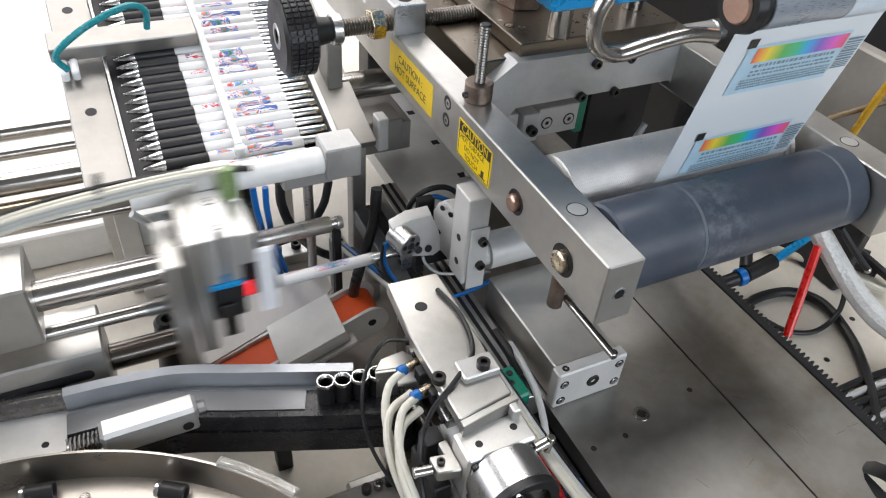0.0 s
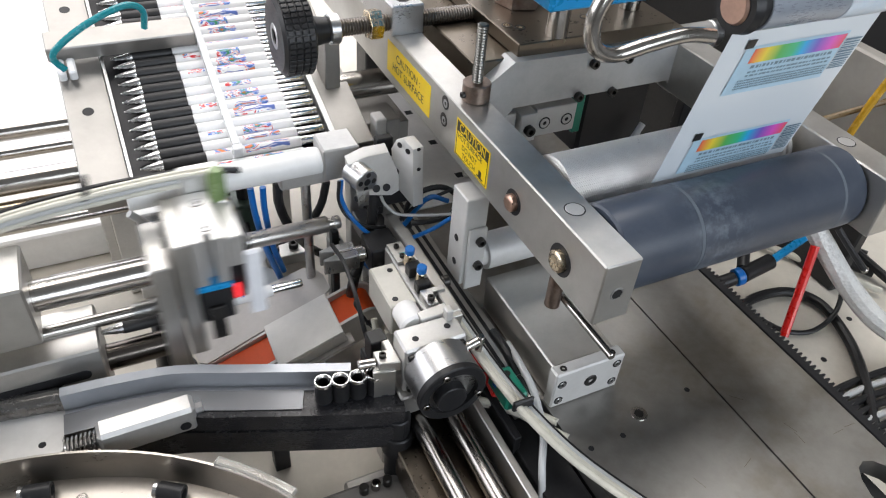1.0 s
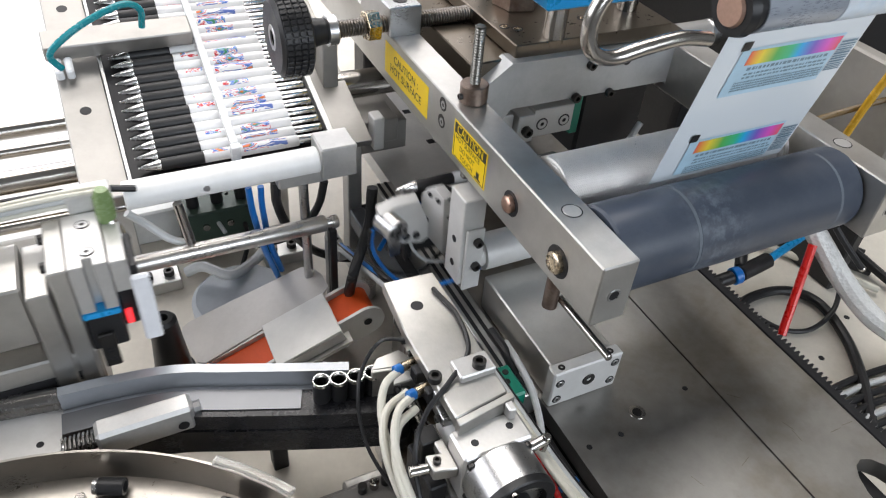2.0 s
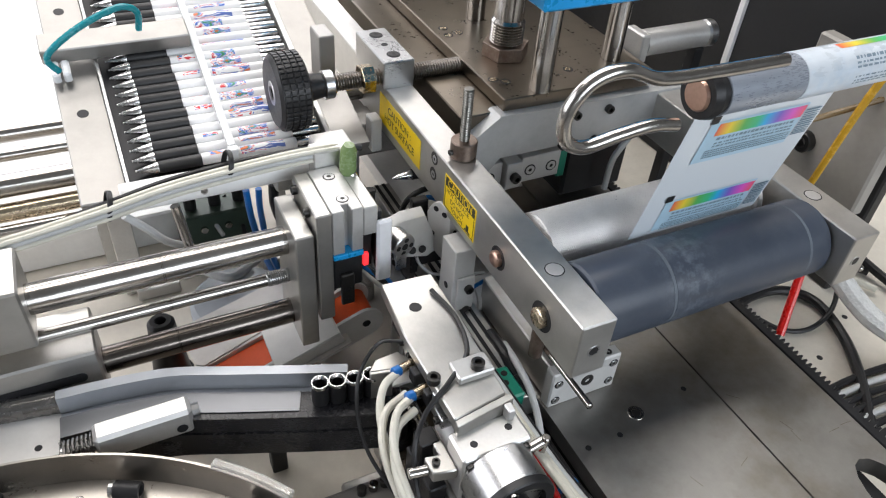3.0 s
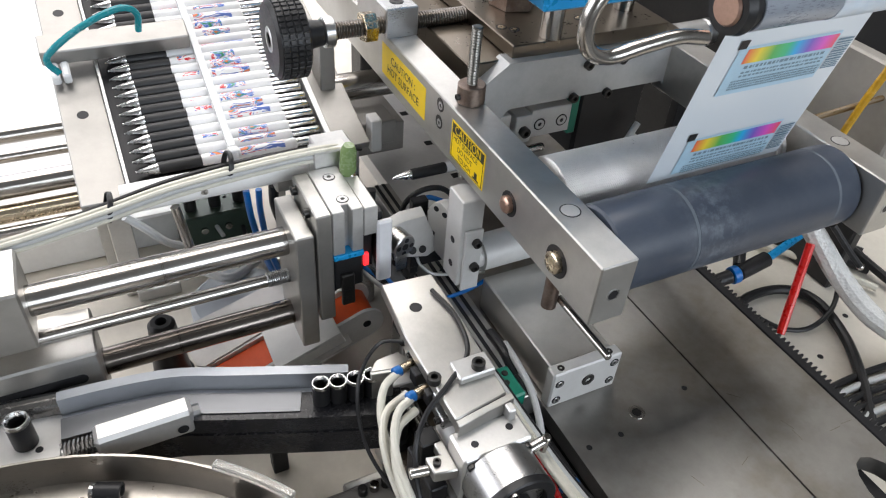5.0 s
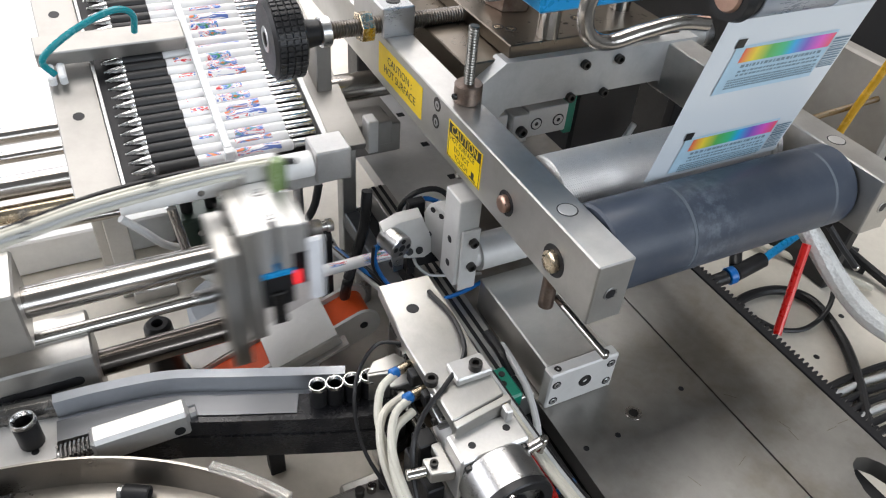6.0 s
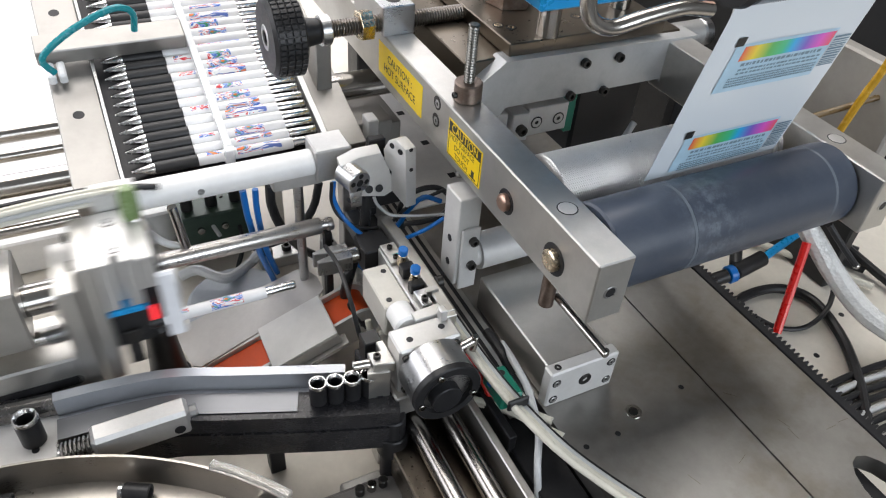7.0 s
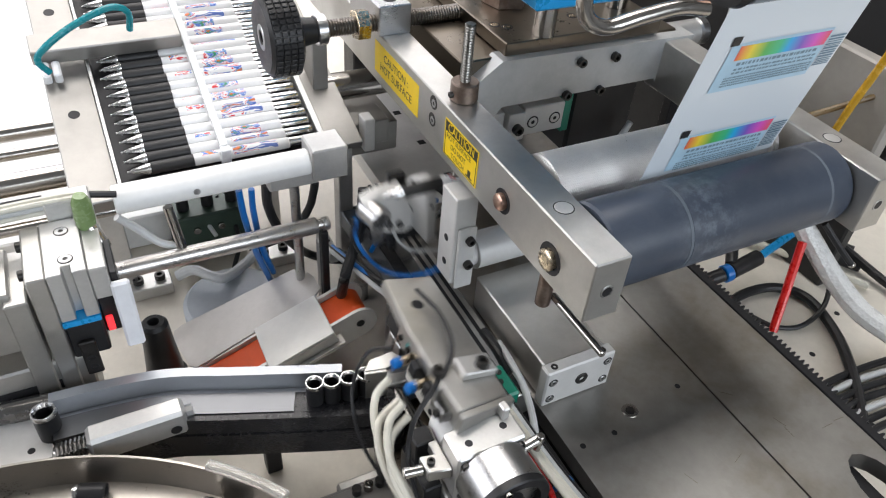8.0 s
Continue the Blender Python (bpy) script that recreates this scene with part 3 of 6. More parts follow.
            box(bm, (220.65, ym - w * 0.47, zc - 13.8), (220.85, ym + w * 0.47, zc - 13.3), 0)
            part("sticker_border", bm, INK, st)
            bm = B()
            box(bm, (220.65, ym - w * 0.38, zc - 12.4), (220.85, ym - w * 0.2, zc - 11.2), 0)
            box(bm, (220.65, ym - w * 0.33, zc - 11.2), (220.85, ym - w * 0.25, zc - 6.5), 0)
            part("sticker_pictogram", bm, INK, st)
    return t


def knurl_material():
    m = surface("knurled_roller_metal", (0.86, 0.84, 0.81), 0.36, 0.7, 300, (1, 4, 4), 0.06, 0.0, 0.12)
    t = m.node_tree
    b = t.nodes["Principled BSDF"]
    tc = t.nodes.new("ShaderNodeTexCoord")
    total = None
    for s in (1, -1):
        mp = t.nodes.new("ShaderNodeMapping")
        mp.inputs["Rotation"].default_value = (0, 0, radians(38 * s))
        t.links.new(tc.outputs["Object"], mp.inputs[0])
        w = t.nodes.new("ShaderNodeTexWave")
        w.bands_direction = "X"
        w.inputs["Scale"].default_value = 260
        t.links.new(mp.outputs[0], w.inputs[0])
        if total is None:
            total = w
        else:
            mul = t.nodes.new("ShaderNodeMath")
            mul.operation = "MULTIPLY"
            t.links.new(total.outputs["Fac"], mul.inputs[0])
            t.links.new(w.outputs["Fac"], mul.inputs[1])
            bp = t.nodes.new("ShaderNodeBump")
            bp.inputs["Strength"].default_value, bp.inputs["Distance"].default_value = 0.6, 0.0005
            t.links.new(mul.outputs[0], bp.inputs["Height"])
            t.links.new(bp.outputs[0], b.inputs["Normal"])
    return m


KNURL = knurl_material()
HEAD = press_head()


# ---- the printed transfer film and the roller it hangs from ----
NIP = (284.0, 160.0)
TOP = (254.0, 300.0)
FILM_X = (301.0, 415.0)


def film_point(x, s, off=0.0):
    """A place on the film: s mm up from the nip, off mm in front of it."""
    dy, dz = TOP[0] - NIP[0], TOP[1] - NIP[1]
    n = math.hypot(dy, dz)
    return (x, NIP[0] + dy * s / n - dz / n * off, NIP[1] + dz * s / n + dy / n * off)


def film_quad(bm, x0, x1, s0, s1, off):
    vs = [bm.verts.new(V(film_point(x, s, off))) for x, s in ((x0, s0), (x1, s0), (x1, s1), (x0, s1))]
    bm.faces.new(vs)


def rainbow():
    m, t, b = nodes_of("rainbow_print")
    tc = t.nodes.new("ShaderNodeTexCoord")
    sep = t.nodes.new("ShaderNodeSeparateXYZ")
    t.links.new(tc.outputs["Generated"], sep.inputs[0])
    r = t.nodes.new("ShaderNodeValToRGB")
    e = r.color_ramp.elements
    e[0].position, e[0].color = 0.0, (0.8, 0.12, 0.08, 1)
    e[1].position, e[1].color = 1.0, (0.8, 0.1, 0.12, 1)
    for p, c in ((0.14, (0.85, 0.65, 0.05)), (0.3, (0.1, 0.45, 0.1)), (0.45, (0.05, 0.5, 0.25)), (0.55, (0.02, 0.4, 0.75)), (0.7, (0.2, 0.12, 0.55)), (0.86, (0.75, 0.1, 0.55))):
        e.new(p).color = (*c, 1)
    t.links.new(sep.outputs[0], r.inputs[0])
    t.links.new(r.outputs[0], b.inputs["Base Color"])
    b.inputs["Roughness"].default_value = 0.35
    return m


def film():
    t = thing("transfer_film", (325, 280, 175), "translucent white transfer film with printed colour bars", "film")
    m, tr, b = nodes_of("film_plastic")
    b.inputs["Base Color"].default_value = (0.7, 0.75, 0.79, 1)
    b.inputs["Roughness"].default_value = 0.28
    b.inputs["Alpha"].default_value = 0.93
    b.inputs["Coat Weight"].default_value = 0.3
    x0, x1 = FILM_X
    n = math.hypot(TOP[0] - NIP[0], TOP[1] - NIP[1])
    bm = B()
    cols = []
    for i in range(13):
        x = x0 + (x1 - x0) * i / 12
        col = []
        for k in range(17):
            wob = 0.5 * math.sin(i * 0.9 + k * 0.5) * math.sin(math.pi * k / 16)
            col.append((bm.verts.new(V(film_point(x, n * k / 16, wob * 0.2))), bm.verts.new(V(film_point(x, n * k / 16, wob * 0.2 - 0.15)))))
        cols.append(col)
    for a, c in zip(cols, cols[1:]):
        for k in range(16):
            bm.faces.new((a[k][0], c[k][0], c[k + 1][0], a[k + 1][0]))
            bm.faces.new((a[k][1], a[k + 1][1], c[k + 1][1], c[k][1]))
    part("film_sheet", bm, m, t)
    pale = surface("pale_blue_print", (0.42, 0.6, 0.72), 0.4, 0, 400, var=0.08, bump=0, stain=0.2, stain_col=(0.5, 0.65, 0.75))
    greyink = surface("grey_blue_ink", (0.16, 0.24, 0.3), 0.45, 0, 900, var=0.4, bump=0)
    bar = rainbow()
    pitch = 68.0
    for k in range(2):
        s = -2.0 + k * pitch
        bm = B(); film_quad(bm, x0 + 17, x1 - 17, max(s + 2, 4), min(s + 36, n), 0.45)
        part("pale_panel", bm, pale, t)
        bm = B(); film_quad(bm, x0 + 24, x1 - 18, s + 24, s + 34, 0.6)
        part("colour_bar", bm, bar, t)
        bm = B(); film_quad(bm, x0 + 15, x0 + 21.5, s + 35, s + 41, 0.6)
        part("register_mark", bm, INK, t)
        bm = B()
        rnd = random.Random(5 + k)
        for r0, h in ((20.0, 2.2), (16.6, 1.4), (14.0, 1.4)):
            x = x0 + 28
            while x < x1 - 22:
                w = rnd.uniform(1.0, 3.4)
                film_quad(bm, x, min(x + w, x1 - 19), s + r0, s + r0 + h, 0.6)
                x += w + rnd.uniform(0.5, 1.4)
        tagged(part("fine_print", bm, greyink, t), kind="stuff")
        bm = B()
        for row in range(4):
            x = x0 + 24
            while x < x1 - 19:
                w = rnd.uniform(0.5, 1.6)
                film_quad(bm, x, x + w, s + 5.2 + row * 1.9, s + 6.4 + row * 1.9, 0.6)
                x += w + rnd.uniform(0.3, 0.6)
        tagged(part("fine_print", bm, greyink, t), kind="stuff")
        bm = B()
        y = s + 8
        while y < s + 30:
            w = rnd.uniform(0.5, 1.5)
            film_quad(bm, x1 - 16, x1 - 2.5, y, y + w, 0.6)
            y += w + rnd.uniform(0.5, 1.0)
        tagged(part("barcode", bm, greyink, t), kind="stuff")
    return t


FILM = film()


def dancer():
    t = thing("film_guide_roller", (340, 246, 280), "grey sleeved film roller with a bent steel guard rod", "roller")
    a = (280, 246, 293)
    bm = B()
    spin(bm, a, (470, 246, 293), [(0, 0), (0, 13), (5, 14), (5, 12), (12, 12)], 36)
    part("end_hub", bm, BLACKPL, t)
    bm = B()
    spin(bm, (278, 246, 293), (470, 246, 293), [(0, 0), (0.3, 8), (1.6, 9), (4, 9)], 28)
    part("axle_end", bm, PINK, t)
    bm = B()
    cyl(bm, (291, 246, 293), (560, 246, 293), 13.0, 40, 0.4)
    part("sleeve", bm, surface("grey_sleeve", (0.3, 0.33, 0.38), 0.3, 0.3, 260, (1, 6, 6), 0.1), t)
    bm = B()
    cyl(bm, (345, 246, 293), (560, 246, 293), 13.4, 40, 0.2)
    part("wound_film", bm, surface("wound_film", (0.6, 0.65, 0.7), 0.3, 0, 60, (1, 3, 3), 0.25, 0.02, 0.5, stain_col=(0.35, 0.5, 0.65), stain_scale=60), t)
    def arc(bm, x0, x1, a0, a1, r=13.55):
        rows = [[bm.verts.new(V((x, 246 + r * math.cos(radians(a)), 293 + r * math.sin(radians(a))))) for a in (a0, (a0 + a1) / 2, a1)] for x in (x0, x1)]
        for i in range(2):
            bm.faces.new((rows[0][i], rows[1][i], rows[1][i + 1], rows[0][i + 1]))
    rnd = random.Random(9)
    ink = surface("grey_film_ink", (0.2, 0.27, 0.33), 0.45, 0, 900, var=0.3, bump=0)
    bm = B()
    arc(bm, 376, 470, 78, 100)
    part("colour_bar", bm, rainbow(), t)
    bm = B()
    for a, h in ((128, 8), (142, 5), (152, 5), (176, 4), (186, 4), (194, 4)):
        x = 382.0
        while x < 500:
            w = rnd.uniform(1.0, 4.0)
            arc(bm, x, x + w, a, a + h)
            x += w + rnd.uniform(0.6, 1.6)
    tagged(part("fine_print", bm, ink, t), kind="stuff")
    bm = B()
    sweep(bm, [(323.5, 236.0, 310.7), (277.3, 236.0, 311.4), (241.6, 236.0, 313.1), (219.5, 236.0, 320.8), (201.5, 236.0, 318.1), (190.7, 236.0, 305.3), (191.8, 236.0, 290.4), (203.6, 236.0, 283.3), (222.9, 236.0, 285.6), (243.1, 236.0, 287.4), (260.1, 236.0, 284.8)], 3.6, 16)
    part("guard_rod", bm, CHROME, t, "bent polished steel guard rod")
    return t


DANCER = dancer()


def press_frame():
    """The fixed part of the press above and behind the head."""
    p = (233.5, 327.4, 262.0)
    t = thing("press_cylinder", (p[0] + 60, p[1] + 90, 262), "blue press cylinder block above the head", "press cylinder")
    bm = B()
    box(bm, (p[0] - 2, p[1], 262), (p[0] + 190, p[1] + 170, 300), 1.5)
    part("cylinder_block", bm, SKYBLUE, t)
    bm = B()
    box(bm, (p[0] - 34, p[1] + 6, 270), (p[0] - 2.2, p[1] + 170, 300), 1)
    part("side_plate", bm, ALU, t)
    bm = B()
    socket_screw(bm, (p[0] + 12, p[1], 276), (0, -1, 0), 4.5)
    part("cap_screw", bm, BOLT, t)
    # upright machine frame at the back
    f = thing("press_stand", (520, 900, -100), "dark press stand with posts behind the head", "machine frame")
    bm = B()
    box(bm, (575, 300, 45), (590, 400, 178), 2)
    part("side_wall", bm, surface("warm_grey_panel", (0.34, 0.32, 0.29), 0.5, 0.1, 200, var=0.06, stain=0.3), f, "grey side wall")
    # near-black sheets close the black gap behind and beside the press
    bm = B()
    box(bm, (390, 1000, -100), (680, 1020, 420), 2)
    part("gap_back_sheet", bm, surface("dark_gap_sheet", (0.02, 0.02, 0.021), 0.6, 0.1, 200, var=0.1), f, "near-black sheet closing the gap behind the press")
    bm = B()
    box(bm, (660, 330, -100), (675, 1000, 420), 2)
    part("outer_wall", bm, surface("black_gap_sheet", (0.016, 0.016, 0.017), 0.5, 0.1, 200, var=0.1), f, "near-black sheet closing the gap beside the press")
    bm = B()
    box(bm, (455, 690, -90), (485, 720, 420), 2)
    part("upright", bm, BLACKSTEEL, f)
    bm = B()
    box(bm, (340, 900, -90), (372, 940, 420), 2)
    part("upright", bm, BLACKSTEEL, f)


press_frame()


def pivot_part(name, bm, material, parent, origin, label=""):
    """A part with a turning point of its own."""
    ob = new(name, finish(name, bm, material, origin))
    ob.parent = parent
    ob.location = (Vector(origin) - ORIGIN[parent]) * K
    ORIGIN[ob] = Vector(origin)
    return tagged(ob, label)


# ---- pens ----
def decal_material(seed):
    m, t, b = nodes_of("printed_swirl")
    tc = t.nodes.new("ShaderNodeTexCoord")
    mp = t.nodes.new("ShaderNodeMapping")
    mp.inputs["Scale"].default_value = (34, 120, 120)
    mp.inputs["Location"].default_value = (seed * 3.7, seed, 0)
    t.links.new(tc.outputs["Object"], mp.inputs[0])
    n = t.nodes.new("ShaderNodeTexNoise")
    n.inputs["Scale"].default_value, n.inputs["Detail"].default_value, n.inputs["Distortion"].default_value = 1.6, 2, 1.2
    t.links.new(mp.outputs[0], n.inputs[0])
    r = t.nodes.new("ShaderNodeValToRGB")
    r.color_ramp.interpolation = "CONSTANT"
    e = r.color_ramp.elements
    e[0].position, e[0].color = 0.0, (0.1, 0.16, 0.45, 1)
    e[1].position, e[1].color = 0.36, (0.8, 0.8, 0.8, 1)
    for p, c in ((0.455, (0.6, 0.02, 0.03)), (0.495, (0.8, 0.8, 0.8)), (0.535, (0.05, 0.14, 0.5)), (0.575, (0.3, 0.42, 0.75)), (0.61, (0.02, 0.22, 0.1)), (0.65, (0.7, 0.15, 0.03))):
        e.new(p).color = (*c, 1)
    t.links.new(n.outputs[0], r.inputs[0])
    t.links.new(r.outputs[0], b.inputs["Base Color"])
    b.inputs["Roughness"].default_value = 0.3
    return m


PENWHITE = surface("glossy_white_barrel", (0.8, 0.8, 0.8), 0.22, 0, 200, var=0.02, bump=0, stain=0.05)
PENBLACK = surface("soft_black_grip", (0.018, 0.018, 0.019), 0.5, 0, 400, var=0.2, bump=0.05)
PENTIP = surface("satin_nickel_tip", (0.7, 0.7, 0.7), 0.24, 1.0, 300, var=0.03, bump=0, stain=0)
DECALS = [decal_material(k) for k in range(4)]


def pen(seed, group="pens in the magazine", prints=True):
    """A ball pen along x, its tip at the origin."""
    t = thing("ball_pen", (0, 0, 0), "white ball pen with black grip and colour print", "pen", group)
    X = (200, 0, 0)
    bm = B()
    spin(bm, (0, 0, 0), X, [(0, 0), (0, 0.7), (2, 1.0), (3, 1.7), (15.5, 4.3), (17, 4.4), (17, 0)], 20)
    part("tip", bm, PENTIP, t)
    bm = B()
    spin(bm, (0, 0, 0), X, [(17, 0), (17, 4.5), (18, 4.8), (49, 4.9), (49.5, 4.7), (49.5, 0)], 20)
    part("grip", bm, PENBLACK, t)
    bm = B()
    spin(bm, (0, 0, 0), X, [(49.6, 0), (49.6, 4.6), (50.5, 4.9), (124, 4.8), (126, 4.4), (126, 0)], 20)
    part("barrel", bm, PENWHITE, t)
    bm = B()
    spin(bm, (0, 0, 0), X, [(126, 0), (126, 3.9), (148, 3.8), (149.5, 3.1), (150, 0)], 20)
    part("push_button", bm, PENTIP, t)
    if prints:
        a0 = 0.5 + 0.35 * (seed % 3)
        for lo, hi, wide in ((80 + 2 * (seed % 3), 116 - 4 * (seed % 4), 1.9), (56, 68 + 2 * (seed % 2), 1.1)):
            if hi < 74 and seed % 3 == 1:
                continue
            bm = B()
            n = 10
            rows = [[bm.verts.new(V((x, 4.93 * math.cos(a0 + wide * i / n), 4.93 * math.sin(a0 + wide * i / n)))) for i in range(n + 1)] for x in (lo, hi)]
            for i in range(n):
                bm.faces.new((rows[0][i], rows[1][i], rows[1][i + 1], rows[0][i + 1]))
            part("print", bm, DECALS[seed % 4], t, "colourful swirl print")
    return t


TILT = math.atan2(37, 116)
MAG0 = Vector((10, 514, 89))


def slope_matrix():
    return Matrix.Translation(MAG0 * K) @ Matrix.Rotation(TILT, 4, "X")


def magazine():
    M = slope_matrix()
    t = thing("pen_magazine", (70, 560, 60), "sloping aluminium pen magazine with clear hold-down bar", "magazine")

    def slab(name, a, b, mt, bev=0.8, label="", par=None):
        bm = B()
        box(bm, a, b, bev, M)
        return part(name, bm, mt, par or t, label)
    side = slab("side_plate", (-42, -22, -14), (-8, 260, -1), MAGPLATE, 1, "matt aluminium side plate")
    for s in (68, 190):
        bm = B()
        cyl(bm, (0, 0, 0), (0, 0, 0.4), 4.4, 22, 0.1)
        bmesh.ops.transform(bm, matrix=M @ Matrix.Translation(V((-26, s, -1.2))), verts=bm.verts)
        part("counterbore", bm, BLACKSTEEL, side)
    slab("edge_strip", (-8, -24, -14), (-5.5, 260, 5), ALU, 0.3)
    slab("floor_plate", (-5.4, -6, -9), (153, 260, -5.6), BLACKSTEEL, 0.3, "dark magazine floor")
    slab("tail_rail", (152.2, -6, -8), (157, 260, 4), ALU_MATT, 0.6)
    slab("tail_plate", (157.2, -8, -14), (190, 260, -7), MAGPLATE, 0.6)
    hold = surface("clear_white_strip", (0.72, 0.73, 0.74), 0.25, 0, 200, var=0.03)
    slab("hold_down_bar", (71, -1, 7), (77, 260, 12), hold, 0.6, "milky hold-down bar")
    slab("bar_end", (70, -7, -3), (78, -1.2, 12), hold, 0.6)
    cross = slab("cross_bar", (-46, 118, 7), (70, 140, 21), MAGPLATE, 1, "matt cross bar")
    for x in (-38, -30):
        bm = B()
        box(bm, (x - 3, 100, 2), (x + 3, 117.5, 12), 1.5, M)
        part("fitting", bm, hold, cross)
    tail = slab("stop_bar", (-5, 261, -5), (152, 272, 18), ALU_MATT, 1)
    # legs
    for x in (-28, 150):
        bm = B()
        box(bm, (x - 5, 640, -99), (x + 5, 660, 118), 1)
        part("leg", bm, ALU_MATT, t)
    # pens
    for k in range(25):
        c = M @ V((0, 10.1 * k, 0))
        p = pen(k, prints=k % 5 in (0, 1, 2, 4))
        p.matrix_world = Matrix.Translation(c) @ Matrix.Translation(V((random.uniform(-0.8, 0.8), 0, 0))) @ Matrix.Rotation(random.uniform(-0.7, 0.9), 4, "X")


magazine()


def hose(name, pts, r, mt, label, category="hose", n=10):
    bm = B()
    sweep(bm, pts, r, n)
    return solo(name, bm, mt, pts[0], label, category)


hose("teal_hose", [(39.5, 600.0, 163.0), (40.1, 595.0, 179.2), (27.4, 592.0, 185.3), (-0.9, 590.0, 175.2), (-23.9, 585.0, 162.4), (-30.0, 585.0, 153.3), (-23.9, 585.0, 143.2)], 2.6, TEAL, "bent teal air hose on the magazine cross bar")


def shafts():
    for p, r, mt in (((-94.2, 690.7, 40.0), 8, CHROME), ((-95.0, 653.0, 40.0), 5.5, CHROME), ((-96.0, 604.1, 40.0), 10, CHROME), ((-101.8, 594.4, 20.0), 8, BRASS), ((-104.9, 582.1, 10.0), 5, CHROME)):
        bm = B()
        cyl(bm, (-420, p[1], p[2]), (20, p[1], p[2]), r, 28)
        solo("guide_shaft", bm, mt, (-200, p[1], p[2]), "polished steel guide shaft beside the magazine", "shaft", "guide shafts")
    bm = B()
    box(bm, (-22, 590, -99), (-2, 640, 30), 1)
    solo("shaft_block", bm, ALU_MATT, (-12, 615, -99), "aluminium bearing block for the shafts", "block")
    bm = B()
    box(bm, (-700, 660, -99.5), (60, 1390, -60), 2)
    solo("side_table", bm, WHITE, (-300, 900, -100), "bright white table surface behind the machine", "table", kind="structure")


shafts()


def pusher():
    t = thing("feed_pusher", (-62, 590, 40), "pale feed pusher block sliding on the shafts", "pusher")
    bm = B()
    box(bm, (-72, 565, 10), (-56, 625, 80), 2)
    part("pusher_plate", bm, ALU_MATT, t)
    return t


PUSHER = pusher()


def barrel_guide():
    t = thing("white_guide_tube", (70, 470, 80), "white painted guide tube in front of the pens", "tube")
    bm = B()
    cyl(bm, (-4, 470, 97), (139, 470, 97), 10.5, 36, 1)
    part("tube_body", bm, WHITE, t)
    bm = B()
    box(bm, (105, 462, 80), (145, 480, 92), 1.5)
    part("under_rail", bm, ALU_MATT, t)
    bm = B()
    box(bm, (139, 458, 84), (168, 486, 112), 1.2)
    part("end_block", bm, ALU_MATT, t, "matt aluminium end block")
    bm = B()
    cyl(bm, (30, 462, 88), (34, 455, 52), 3.6, 20)
    part("hanger_pin", bm, CHROME, t)
    bm = B()
    cyl(bm, (34, 455, 52), (35, 454, 42), 5.2, 20)
    part("pin_foot", bm, BRASS, t)
    bm = B()
    cyl(bm, (128, 476, -99), (128, 476, 82), 4, 20)
    part("stand", bm, ALU, t)
    for x in (52,):
        bm = B()
        cyl(bm, (x, 459.8, 97), (x, 459.2, 97), 2.6, 16, 0.1)
        part("drilled_hole", bm, ALU, t)
    # bracket stack behind the end block
    t = thing("bracket_stack", (185, 560, 80), "stacked aluminium brackets beside the magazine end", "bracket")
    for a, b, mt in (((160, 536, 56), (236, 568, 80), MAGPLATE), ((178, 572, 60), (192, 598, 150), MAGPLATE), ((206, 520, 60), (216, 535, 92), PALE), ((160, 575, 20), (262, 640, 52), MAGPLATE)):
        bm = B()
        box(bm, a, b, 1)
        part("bracket_plate", bm, mt, t)
    bm = B()
    cyl(bm, (193, 586, 92), (300, 586, 92), 13, 32, 1)
    part("round_bar", bm, CHROME, t)
    bm = B()
    box(bm, (190, 545, -99), (204, 561, 56), 1)
    part("stand", bm, ALU_MATT, t)


barrel_guide()


